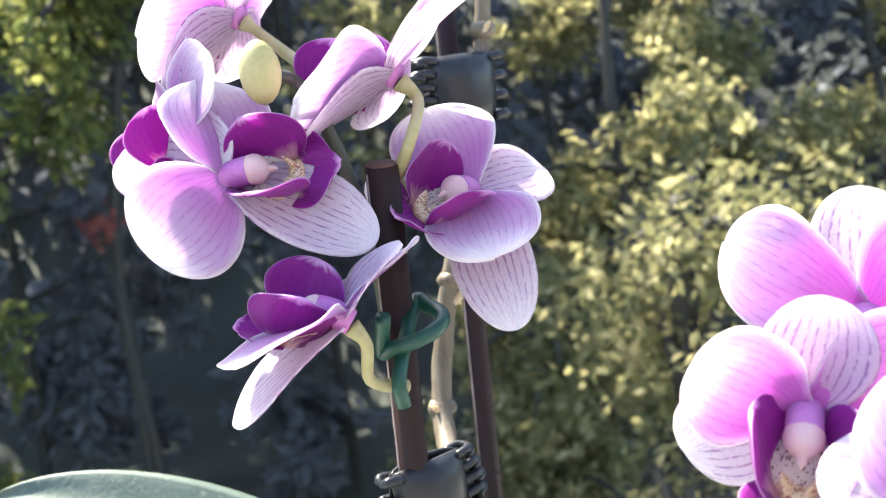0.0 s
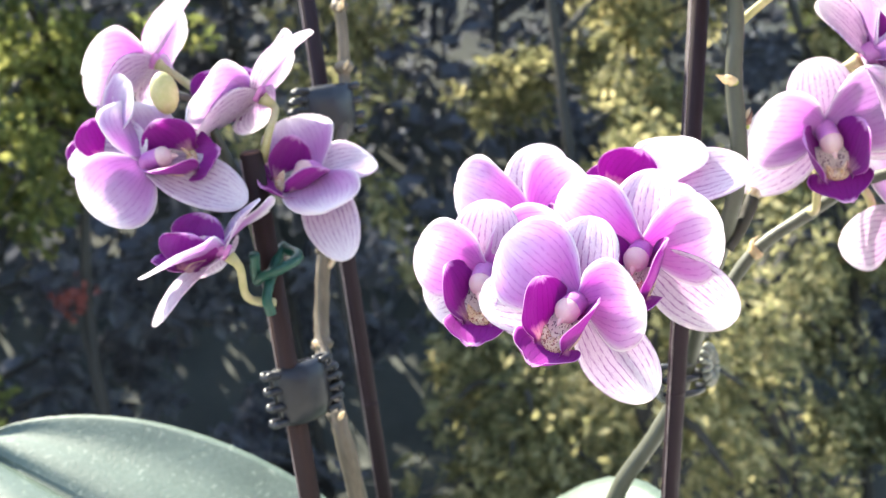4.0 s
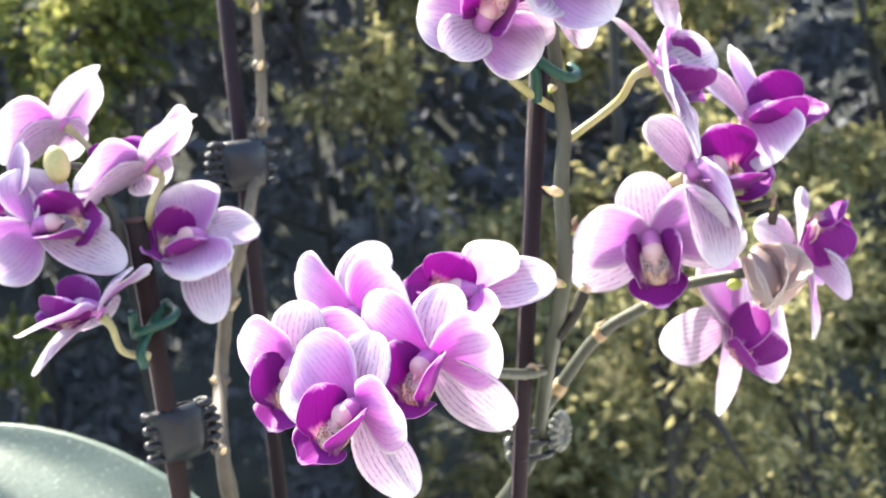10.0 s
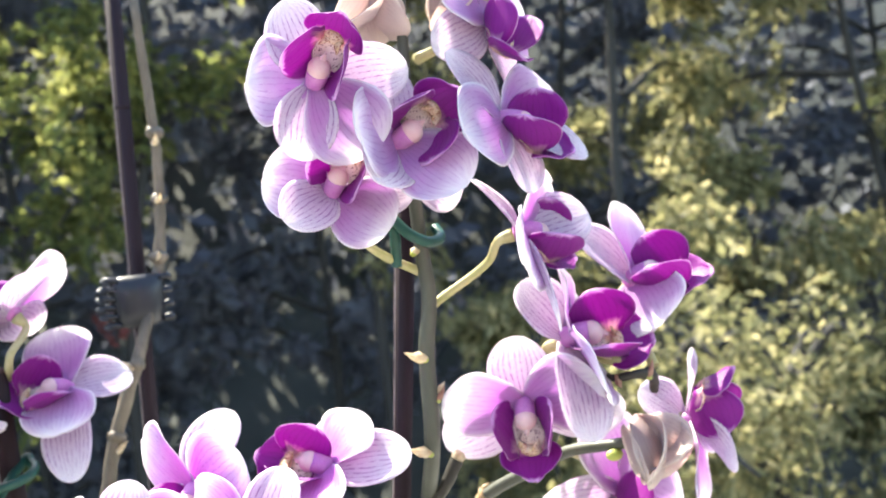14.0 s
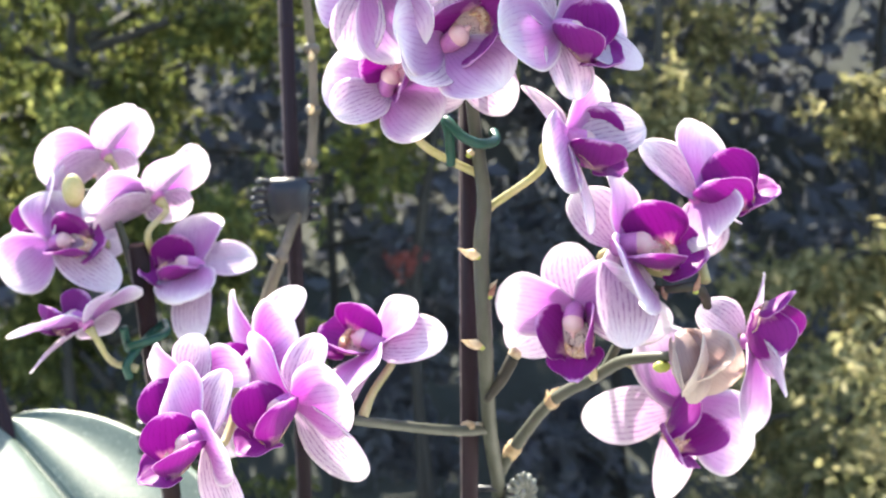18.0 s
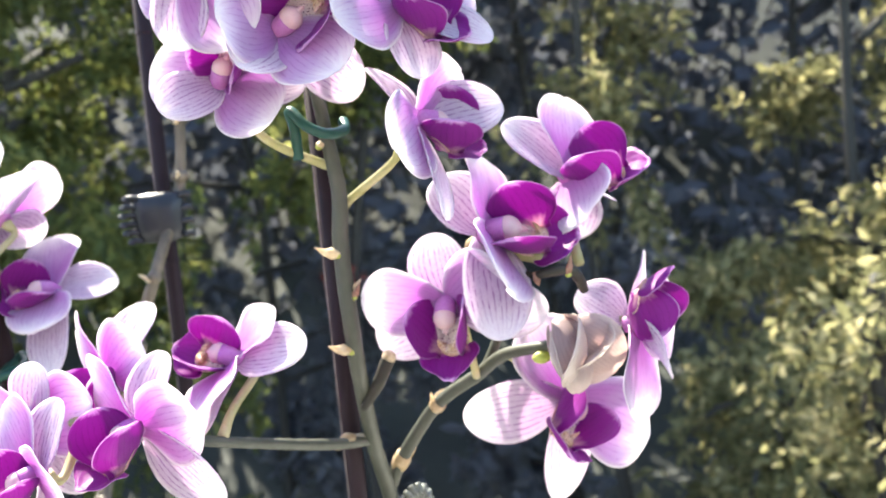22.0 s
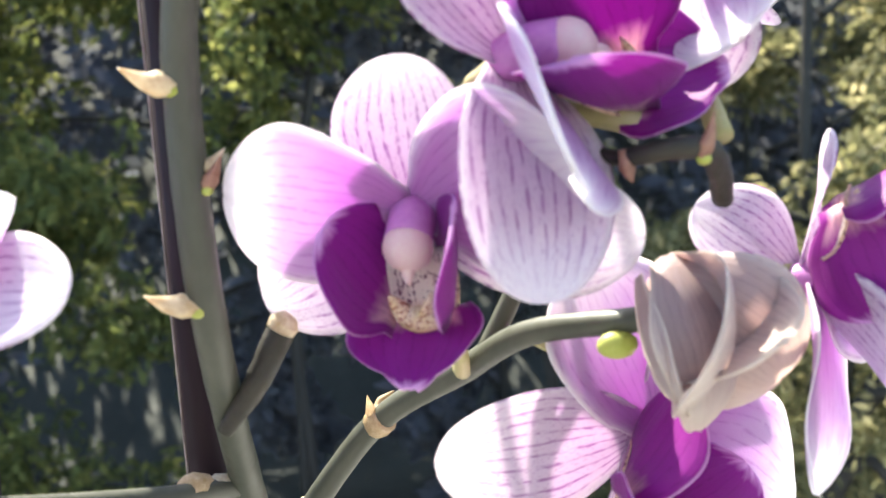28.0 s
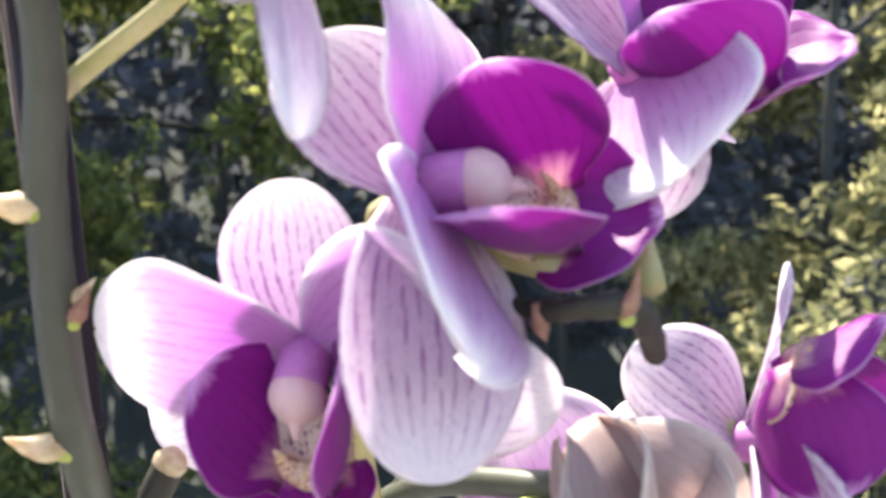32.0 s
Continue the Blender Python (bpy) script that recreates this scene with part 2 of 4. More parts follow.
MAT_LEAF = leaf_material()
MAT_POT = plain_material("pot_plastic", (0.30, 0.29, 0.28), (0.36, 0.35, 0.34), 12, 0.45)
MAT_BARK = plain_material("bark_chips", (0.05, 0.03, 0.02), (0.16, 0.10, 0.06), 60, 0.8, 0.8, 0.004)
MAT_SILL = plain_material("sill_stone", (0.42, 0.41, 0.39), (0.55, 0.54, 0.51), 9, 0.6)
MAT_BALCONY = plain_material("balcony_plaster", (0.24, 0.235, 0.225), (0.32, 0.315, 0.30), 7, 0.8)
MAT_GROUND = plain_material("ground_soil", (0.030, 0.034, 0.032), (0.060, 0.066, 0.058), 0.8, 0.9, 0.6, 0.05)
MAT_TRUNK = plain_material("tree_bark", (0.022, 0.021, 0.021), (0.046, 0.043, 0.040), 4, 0.85, 0.8, 0.02, stretch=(1, 1, 0.3))


def foliage_material(name, cols, share=0.62, spec=0.3):
    m, nt, bsdf, out = nodes_of(name)
    geo = nt.nodes.new("ShaderNodeNewGeometry")
    co = object_coords(nt)
    big = noise_tex(nt, co, 0.9, 2.0)
    f = math_node(nt, "ADD", math_node(nt, "MULTIPLY", geo.outputs["Random Per Island"], 0.6), math_node(nt, "MULTIPLY", big, 0.4))
    col = ramp(nt, f, [(0.2, cols[0]), (0.45, cols[1]), (0.66, cols[2]), (0.86, cols[3])])
    nt.links.new(col, bsdf.inputs["Base Color"])
    bsdf.inputs["Roughness"].default_value = 0.62
    bsdf.inputs["Specular IOR Level"].default_value = spec
    thin(nt, bsdf, out, col, share)
    return m


# the last tone of these two paints sun highlights on scattered leaves
MAT_FOLIAGE = foliage_material("foliage_green", [(0.075, 0.096, 0.036), (0.125, 0.150, 0.050), (0.20, 0.215, 0.070), (0.34, 0.335, 0.12)])
MAT_FOLIAGE_YEL = foliage_material("foliage_yellow", [(0.125, 0.126, 0.064), (0.20, 0.196, 0.096), (0.35, 0.32, 0.165), (0.58, 0.51, 0.30)])
# aerial haze painted into the colour: pale grey-blue instead of leaf green
MAT_FOLIAGE_HAZED = foliage_material("foliage_hazed", [(0.132, 0.138, 0.172), (0.135, 0.142, 0.172), (0.138, 0.147, 0.172), (0.142, 0.153, 0.170)], 0.30, 0.02)
MAT_RED = plain_material("leaf_red", (0.12, 0.030, 0.028), (0.20, 0.052, 0.045), 6, 0.5)


# ---- building helpers ----
def finish(bm, name, material, smooth=True):
    bmesh.ops.recalc_face_normals(bm, faces=bm.faces)
    me = bpy.data.meshes.new(name)
    bm.to_mesh(me)
    bm.free()
    me.materials.append(material)
    if smooth:
        me.polygons.foreach_set("use_smooth", [True] * len(me.polygons))
    return me


def part(name, bm, material, parent, label="", smooth=True):
    me = bm if isinstance(bm, bpy.types.Mesh) else finish(bm, name, material, smooth)
    ob = new(name, me)
    ob.parent = parent
    if label:
        tagged(ob, label)
    return ob


def empty(name, place=(0, 0, 0)):
    ob = new(name)
    ob.empty_display_size = 0.02
    ob.location = place
    return ob


def spline(points, per=6):
    """A smooth line through the points."""
    pts = [Vector(p) for p in points]
    if len(pts) == 2:
        return [pts[0].lerp(pts[1], k / per) for k in range(per + 1)]
    ext = [2 * pts[0] - pts[1]] + pts + [2 * pts[-1] - pts[-2]]
    line = []
    for i in range(1, len(ext) - 2):
        a, b, c, d = ext[i - 1:i + 3]
        for k in range(per):
            t = k / per
            line.append(0.5 * ((2 * b) + (c - a) * t + (2 * a - 5 * b + 4 * c - d) * t * t + (3 * b - a - 3 * c + d) * t ** 3))
    return line + [pts[-1]]


def tube(bm, points, radii, sides=10, per=6, wobble=0.0, squash=1.0):
    line = spline(points, per)
    n = len(line)
    side = None
    rings = []
    for i, p in enumerate(line):
        t = (line[min(i + 1, n - 1)] - line[max(i - 1, 0)]).normalized()
        if side is None:
            side = t.orthogonal().normalized()
        side = (side - t * side.dot(t)).normalized()
        other = t.cross(side)
        f = i / (n - 1) * (len(radii) - 1)
        k = min(int(f), len(radii) - 2)
        r = radii[k] + (radii[k + 1] - radii[k]) * (f - k)
        ring = []
        for s in range(sides):
            a = 2 * math.pi * s / sides
            w = 1 + wobble * noise.noise(p * 300 + Vector((s * 3.1, 0, 0)))
            ring.append(bm.verts.new(p + (side * math.cos(a) + other * math.sin(a) * squash) * r * w))
        rings.append(ring)
    for i in range(n - 1):
        for s in range(sides):
            bm.faces.new((rings[i][s], rings[i][(s + 1) % sides], rings[i + 1][(s + 1) % sides], rings[i + 1][s]))
    for ring, end in ((rings[0], -1), (rings[-1], 1)):
        mid = bm.verts.new(sum((v.co for v in ring), Vector()) / sides)
        for s in range(sides):
            bm.faces.new((ring[s], ring[(s + 1) % sides], mid))
    return bm


def blob(bm, centre, size, turn=None, rings=8, sides=12, power=1.0, lump=0.0):
    """A rounded body with half-sizes size; power over 1 makes its tip sharper."""
    centre = Vector(centre)
    turn = turn or Matrix.Identity(3)
    grid = []
    for i in range(rings + 1):
        a = math.pi * i / rings
        row = []
        for s in range(sides):
            b = 2 * math.pi * s / sides
            r = math.sin(a) ** power
            q = Vector((r * math.cos(b) * size[0], r * math.sin(b) * size[1], -math.cos(a) * size[2]))
            q *= 1 + lump * noise.noise(q * 200 + centre * 50)
            row.append(bm.verts.new(centre + turn @ q))
        grid.append(row)
    for i in range(rings):
        for s in range(sides):
            bm.faces.new((grid[i][s], grid[i][(s + 1) % sides], grid[i + 1][(s + 1) % sides], grid[i + 1][s]))
    bmesh.ops.remove_doubles(bm, verts=bm.verts, dist=1e-6)
    return bm


def sheet(length, width, outline, bend, cup, twist=0.0, wave=0.0, thick=0.0006, seed=0, nu=20, nv=12, tip=0.0, crease=0.0):
    """A petal: it grows from the origin along +z, its face towards -y. outline(u): half width; bend: curl of the
    length backwards (+) or forwards (-), in degrees; cup: how far the sides come forwards; tip: extra curl at the end."""
    bm = bmesh.new()
    uvl = bm.loops.layers.uv.new("sheet")
    rng = random.Random(seed)
    ph = rng.uniform(0, 6)
    mid = [Vector((0, 0, 0))]
    us = [1 - (1 - k / nu) ** 1.9 for k in range(nu + 1)]
    for i in range(nu):
        u = (us[i] + us[i + 1]) / 2
        ang = radians(bend) * u + radians(tip) * max(0, u - 0.6) / 0.4
        mid.append(mid[-1] + Vector((0, math.sin(ang), math.cos(ang))) * length * (us[i + 1] - us[i]))
    front, back, coords = [], [], []
    for i in range(nu + 1):
        u = us[i]
        an = radians(bend) * u + radians(tip) * max(0, u - 0.6) / 0.4
        nrm = Vector((0, -math.cos(an), math.sin(an)))
        w = outline(u) * width
        rf, rb, rc = [], [], []
        for j in range(nv + 1):
            v = 2 * j / nv - 1
            tw = radians(twist) * u
            x = v * w
            d = cup * width * (abs(v) ** 2) * math.sin(math.pi * min(1, u * 0.9 + 0.1))
            d += wave * width * math.sin(u * 9 + ph + v * 2.5) * abs(v) ** 2
            d += 0.015 * width * math.cos(v * 9.0 + ph)
            d -= crease * width * math.exp(-(v / 0.09) ** 2)
            p = mid[i] + Vector((x * math.cos(tw), 0, 0)) + nrm * (d + x * math.sin(tw))
            th = thick * (0.5 + 0.5 * (1 - abs(v) ** 4))
            rf.append(bm.verts.new(p + nrm * th * 0.5))
            rb.append(bm.verts.new(p - nrm * th * 0.5))
            rc.append((u, v))
        front.append(rf), back.append(rb), coords.append(rc)

    def face(vs, cs):
        f = bm.faces.new(vs)
        for lp, c in zip(f.loops, cs):
            lp[uvl].uv = c

    for i in range(nu):
        for j in range(nv):
            c = (coords[i][j], coords[i][j + 1], coords[i + 1][j + 1], coords[i + 1][j])
            face((front[i][j], front[i][j + 1], front[i + 1][j + 1], front[i + 1][j]), c)
            face((back[i + 1][j], back[i + 1][j + 1], back[i][j + 1], back[i][j]), (c[3], c[2], c[1], c[0]))
    rim = [(i, 0) for i in range(nu + 1)] + [(nu, j) for j in range(1, nv + 1)] + [(i, nv) for i in range(nu - 1, -1, -1)] + [(0, j) for j in range(nv - 1, 0, -1)]
    for a, b in zip(rim, rim[1:] + rim[:1]):
        vs = (front[a[0]][a[1]], front[b[0]][b[1]], back[b[0]][b[1]], back[a[0]][a[1]])
        face(vs, (coords[a[0]][a[1]], coords[b[0]][b[1]], coords[b[0]][b[1]], coords[a[0]][a[1]]))
    return bm


def oval(u, base=0.25, widest=0.55, end=0.0):
    """Half width of a sheet: narrow at its base, rounded at its end."""
    s = u ** (math.log(0.5) / math.log(widest))
    w = max(0.0, math.sin(math.pi * s)) ** 0.46
    return max(w, base * (1 - u) ** 1.5, end)


def petal_outline(u):
    return max(oval(u, 0.26, 0.58), 0.02)


def sepal_outline(u):
    return max(oval(u, 0.34, 0.52), 0.02)


def lobe_outline(u):
    return max(oval(u, 0.45, 0.55), 0.05)


def front_outline(u):
    return max(0.42, math.sin(math.pi * min(1.0, 0.16 + u * 0.92)) ** 0.42) * (1 if u < 0.8 else max(0.25, 1 - ((u - 0.8) / 0.2) ** 2 * 0.7))


def throat_outline(u):
    return 0.75 + 0.25 * math.sin(u * math.pi)


def flower_pose(place, yaw, pitch, roll, size):
    """yaw: the way it faces, from -y towards +x; pitch: up; roll: clockwise for someone who looks into it."""
    a, b = radians(yaw), radians(pitch)
    n = Vector((math.sin(a) * math.cos(b), -math.cos(a) * math.cos(b), math.sin(b)))
    y = -n
    z = Vector((0, 0, 1))
    z = (z - y * z.dot(y)).normalized()
    x = y.cross(z)
    z2 = Matrix.Rotation(radians(roll), 3, y) @ z
    x2 = y.cross(z2)
    m = Matrix((x2, y, z2)).transposed().to_4x4()
    return Matrix.Translation(Vector(place)) @ m @ Matrix.Scale(size, 4)


def spin(deg):
    return Matrix.Rotation(radians(deg), 4, "Y")


def frame_of(z, y, at):
    """A pose whose z runs along the first way and whose y leans to the second."""
    z = Vector(z).normalized()
    y = Vector(y)
    y = (y - z * y.dot(z)).normalized()
    return Matrix.Translation(Vector(at)) @ Matrix((y.cross(z), y, z)).transposed().to_4x4()


STRAIGHT = [(0, 0, 1.0)] * 5


def add_flower(plant, place, yaw, pitch, roll, size=1.0, tweaks=STRAIGHT, stalk=(), hot=False, seed=0):
    """One moth-orchid flower: five sheets, a three-lobed lip and the column; its stalk is the part that holds them.
    tweaks: for dorsal sepal, two petals, two lateral sepals: turn in the plane, lean forwards or back, length, turn about its own axis.
    stalk: the line from the flower's back to the stem."""
    rng = random.Random(seed + 11)
    m = flower_pose(place, yaw, pitch, roll, size)
    bm = bmesh.new()
    back = m @ Vector((0, 0.003, 0))
    line = [back, m @ Vector((0, 0.010, -0.001))] + [Vector(p) for p in stalk]
    if len(line) == 2:
        line.append(m @ Vector((0, 0.022, -0.006)))
    tube(bm, line, [0.0030 * size, 0.0019, 0.0018, 0.0019, 0.0024], 10, 5, 0.05)
    holder = part("flower", bm, MAT_PEDICEL, plant, "pale green flower stalk with a lilac moth orchid bloom")

    def add(name, b, mat, local, label=""):
        b.transform(m @ local)
        return part(name, b, mat, holder, label)

    R = lambda a: rng.uniform(-a, a)
    lean = lambda a: Matrix.Rotation(radians(a), 4, "X")
    off = Matrix.Translation((0, 0.0, 0.001))
    pm = MAT_PETAL_HOT if hot else MAT_PETAL
    (ds, dl, dn, dt), (ls, ll, ln, lt), (rs, rl, rn, rt), (l2, m2, n2, t2), (l3, m3, n3, t3) = [(*t, 0)[:4] for t in tweaks]
    axis = lambda a: Matrix.Rotation(radians(a), 4, "Z")
    add("dorsal_sepal", sheet(0.0355 * dn, 0.0128, sepal_outline, 18 + R(6), 0.20, R(6), 0.02, seed=seed), MAT_SEPAL, spin(ds) @ lean(dl) @ axis(dt) @ off)
    for sgn, s_, l_, n_, t_ in ((-1, l2, m2, n2, t2), (1, l3, m3, n3, t3)):
        add("lateral_sepal", sheet(0.0355 * n_, 0.0128, sepal_outline, 16 + R(6), 0.16, sgn * 8 + R(5), 0.02, seed=seed + 2 + sgn), MAT_SEPAL, Matrix.Translation((0, 0.0012, 0)) @ spin(sgn * 128 + s_) @ lean(l_) @ axis(t_) @ off)
    for sgn, s_, l_, n_, t_ in ((-1, ls, ll, ln, lt), (1, rs, rl, rn, rt)):
        add("petal", sheet(0.0345 * n_, 0.0180, petal_outline, 12 + R(6), 0.12, R(6), 0.055, seed=seed + 7 + sgn, nv=14, tip=R(10)), pm, Matrix.Translation((0, -0.0016, 0)) @ spin(sgn * 66 + s_) @ lean(l_) @ axis(t_) @ off)
    # the lip: two upright side lobes and a broad front lobe round a spotted throat
    for sgn in (-1, 1):
        lobe = sheet(0.0228, 0.0128, lobe_outline, -30, 0.30, sgn * 8, 0.04, seed=seed + 20 + sgn, nu=18, nv=14, tip=14)
        add("lip_lobe", lobe, MAT_LOBE, frame_of((sgn * 0.50, -0.30, 0.82), (sgn * 0.82, 0.42, -0.30), (sgn * 0.0046, -0.0066, -0.0170)), "deep magenta upright lip lobe")
    front = sheet(0.0168, 0.0126, front_outline, -14, 0.34, 0, 0.045, seed=seed + 30, nu=18, nv=14, tip=-12)
    add("lip_front", front, MAT_LOBE, frame_of((0, -0.72, -0.62), (0, 0.62, -0.78), (0, -0.0062, -0.0166)), "dark magenta front lip lobe with a pale rim")
    throat = sheet(0.0128, 0.0078, throat_outline, 0, 0.30, 0, 0.02, seed=seed + 40, nu=10, nv=8)
    add("throat", throat, MAT_THROAT, frame_of((0, -0.32, -0.95), (0, 0.95, -0.32), (0, -0.0030, -0.0062)), "white throat with dark purple specks")
    cal = bmesh.new()
    blob(cal, (0, 0, -0.0004), (0.0044, 0.0022, 0.0026), None, 8, 16, 1.2, 0.25)
    for sgn in (-1, 1):
        tube(cal, [(sgn * 0.0022, -0.0004, 0.0008), (sgn * 0.0031, -0.0012, 0.0030), (sgn * 0.0040, -0.0016, 0.0050)], [0.0020, 0.0014, 0.0003], 8, 3, squash=0.55)
    add("callus", cal, MAT_CALLUS, Matrix.Translation((0, -0.0098, -0.0166)), "brown spotted two-pointed callus")
    col = bmesh.new()
    tube(col, [(0, 0.002, 0.001), (0, -0.0032, -0.0006), (0, -0.0074, -0.0034)], [0.0036, 0.0042, 0.0043], 14, 5)
    add("column", col, MAT_COLUMN, Matrix.Identity(4), "pink column")
    cap = bmesh.new()
    blob(cap, (0, -0.0080, -0.0042), (0.0046, 0.0042, 0.0045), None, 10, 14)
    tube(cap, [(0, -0.0094, -0.0072), (0, -0.0108, -0.0090), (0, -0.0106, -0.0102)], [0.0016, 0.0009, 0.0003], 8, 3)
    add("anther_cap", cap, MAT_CAP, Matrix.Identity(4), "pale peach anther cap")
    return holder


# ---- ground and support ----
GROUND_Z = -5.2


def slab(bm, x0, x1, y0, y1, z0, z1, bevel=0.0):
    vs = [bm.verts.new((x, y, z)) for x in (x0, x1) for y in (y0, y1) for z in (z0, z1)]
    for f in ((0, 1, 3, 2), (4, 6, 7, 5), (0, 4, 5, 1), (2, 3, 7, 6), (0, 2, 6, 4), (1, 5, 7, 3)):
        bm.faces.new([vs[k] for k in f])
    if bevel:
        bmesh.ops.bevel(bm, geom=bm.edges[:], offset=bevel, segments=2, affect="EDGES")
    return bm


bm = bmesh.new()
n = 90
grid = [[None] * (n + 1) for _ in range(n + 1)]
for i in range(n + 1):
    for j in range(n + 1):
        a, b = (i / n * 2 - 1), (j / n * 2 - 1)
        x, y = 1500 * a * abs(a) ** 2, 1500 * b * abs(b) ** 2
        h = 0.25 * noise.noise(Vector((x * 0.15, y * 0.15, 0))) + min(30.0, max(0.0, y - 17.0) * 0.95)
        grid[i][j] = bm.verts.new((x, y, GROUND_Z + h))
for i in range(n):
    for j in range(n):
        bm.faces.new((grid[i][j], grid[i + 1][j], grid[i + 1][j + 1], grid[i][j + 1]))
ground = new("ground", finish(bm, "ground", MAT_GROUND))
tagged(ground, "dark shaded garden soil under the trees", "ground", kind="structure")

SILL_Z = -0.52
sill = new("window_sill", finish(slab(bmesh.new(), -2.4, 2.4, -0.12, 0.42, SILL_Z - 0.05, SILL_Z, 0.006), "window_sill", MAT_SILL, False))
tagged(sill, "plain pale stone ledge under the potted orchids", "window sill", kind="structure")
house = new("wall_house", finish(slab(bmesh.new(), -2.4, 2.4, -0.10, 0.38, GROUND_Z - 0.5, SILL_Z - 0.052), "wall_house", MAT_SILL, False))
tagged(house, "plain pale wall below the ledge", "wall", kind="structure")

# a plain unseen balcony added behind the camera; it bounces fill onto the blooms
floor = new("floor", finish(slab(bmesh.new(), -2.4, 2.4, -2.6, -0.104, SILL_Z - 1.15, SILL_Z - 0.98), "floor", MAT_BALCONY, False))
tagged(floor, "plain grey unseen balcony floor added behind the ledge", "floor", kind="structure")
back = new("wall_balcony", finish(slab(bmesh.new(), -2.4, 2.4, -2.85, -2.604, GROUND_Z - 0.5, SILL_Z + 1.7), "wall_balcony", MAT_BALCONY, False))
tagged(back, "plain grey unseen house wall added behind the balcony", "wall", kind="structure")

# ---- stems ----
STEM_T = [(-0.004, 0.165, -0.410), (-0.028, 0.145, -0.270), (-0.020, 0.116, -0.208), (0.000, 0.100, -0.176), (0.013, 0.086, -0.148), (0.0082, 0.042, -0.094), (0.0064, 0.004, -0.043), (0.0062, -0.004, 0.0), (0.0085, -0.008, 0.025), (0.006, -0.012, 0.052), (0.004, -0.018, 0.085), (0.006, -0.016, 0.13), (0.010, -0.010, 0.18)]
POTS = [((0.02, 0.165), "T"), ((-0.175, 0.185), "A")]


def make_pot(x, y):
    bm = bmesh.new()
    prof = [(0.045, 0.0), (0.050, 0.004), (0.060, 0.12), (0.066, 0.122), (0.066, 0.135), (0.062, 0.137), (0.056, 0.125), (0.047, 0.01), (0.0, 0.01)]
    s = 32
    rings = [[bm.verts.new((x + r * math.cos(2 * math.pi * k / s), y + r * math.sin(2 * math.pi * k / s), SILL_Z + z)) for k in range(s)] for r, z in prof[:-1]]
    for a, b in zip(rings, rings[1:]):
        for k in range(s):
            bm.faces.new((a[k], a[(k + 1) % s], b[(k + 1) % s], b[k]))
    bm.faces.new(rings[0][::-1])
    bm.faces.new(rings[-1])
    pot = new("flower_pot", finish(bm, "flower_pot", MAT_POT))
    tagged(pot, "plain grey plastic flower pot on the ledge", "flower pot")
    b2 = bmesh.new()
    rng = random.Random(int(x * 1000))
    blob(b2, (x, y, SILL_Z + 0.105), (0.055, 0.055, 0.018), None, 8, 20, 1, 0.3)
    part("bark_mix", b2, MAT_BARK, pot, "brown bark chips")
    return pot


for (px, py), _ in POTS:
    make_pot(px, py)

plant_t = empty("orchid_plant", (0.02, 0.165, SILL_Z + 0.12))
tagged(plant_t, "moth orchid with lilac blooms on an arching green stem", "orchid", "potted orchids")
plant_a = empty("orchid_plant", (-0.175, 0.185, SILL_Z + 0.12))
tagged(plant_a, "small lilac moth orchid tied to a maroon stake", "orchid", "potted orchids")
for p in (plant_t, plant_a):
    bpy.context.view_layer.update()


def part_w(name, bm, material, plant, label=""):
    """A part built in world places under a plant."""
    ob = part(name, bm, material, plant, label)
    ob.matrix_parent_inverse = Matrix.Translation(plant.location).inverted()
    return ob


def flower_w(plant, *args, **kw):
    ob = add_flower(plant, *args, **kw)
    ob.matrix_parent_inverse = Matrix.Translation(plant.location).inverted()
    return ob


bm = bmesh.new()
tube(bm, STEM_T, [0.0050, 0.0048, 0.0046, 0.0044, 0.0040, 0.0038, 0.0037, 0.0036, 0.0034, 0.0030, 0.0027, 0.0024, 0.002], 14, 8, 0.06)
part_w("stem", bm, MAT_STEM, plant_t)


def bract(plant, place, out, size=0.004, mat=None):
    """A dry pointed scale on a stem's node, over a small swelling."""
    bm = bmesh.new()
    out = Vector(out).normalized()
    p = Vector(place)
    lift = Vector((0, 0, size * 0.22))
    tube(bm, [p - out * size * 0.45, p + out * size * 0.10 - lift * 0.4, p + out * size * 0.5, p + out * size + lift], [size * 0.30, size * 0.40, size * 0.24, size * 0.02], 10, 6, 0.25, 0.7)
    swell = blob(bmesh.new(), p - out * size * 0.30 - Vector((0, 0, size * 0.22)), (size * 0.28, size * 0.28, size * 0.24), None, 8, 12, 1.0, 0.15)
    part_w("node", swell, MAT_BUDGREEN, plant, "yellow-green swelling under the bract")
    return part_w("bract", bm, mat or MAT_NODE, plant, "dry pale bract")


for p, o, s in (((0.0026, -0.006, 0.0), (-1, -0.2, 0.12), 0.0074), ((0.0026, 0.002, -0.043), (-1, -0.25, 0.05), 0.0078), ((0.0095, -0.003, -0.016), (1, 0.1, 0.5), 0.0042), ((0.004, -0.012, 0.046), (1, 0, 0.5), 0.005), ((0.002, 0.037, -0.091), (-1, -0.6, 0.2), 0.006)):
    bract(plant_t, p, o, s)

# side branch that carries the low front blooms
BR_B = [(0.0065, 0.042, -0.094), (-0.012, 0.022, -0.089), (-0.052, -0.031, -0.069), (-0.075, -0.045, -0.060), (-0.100, -0.048, -0.050)]
bm = tube(bmesh.new(), BR_B, [0.0030, 0.0027, 0.0024, 0.0022, 0.0018], 10, 6, 0.06)
part_w("branch", bm, MAT_STEM, plant_t)
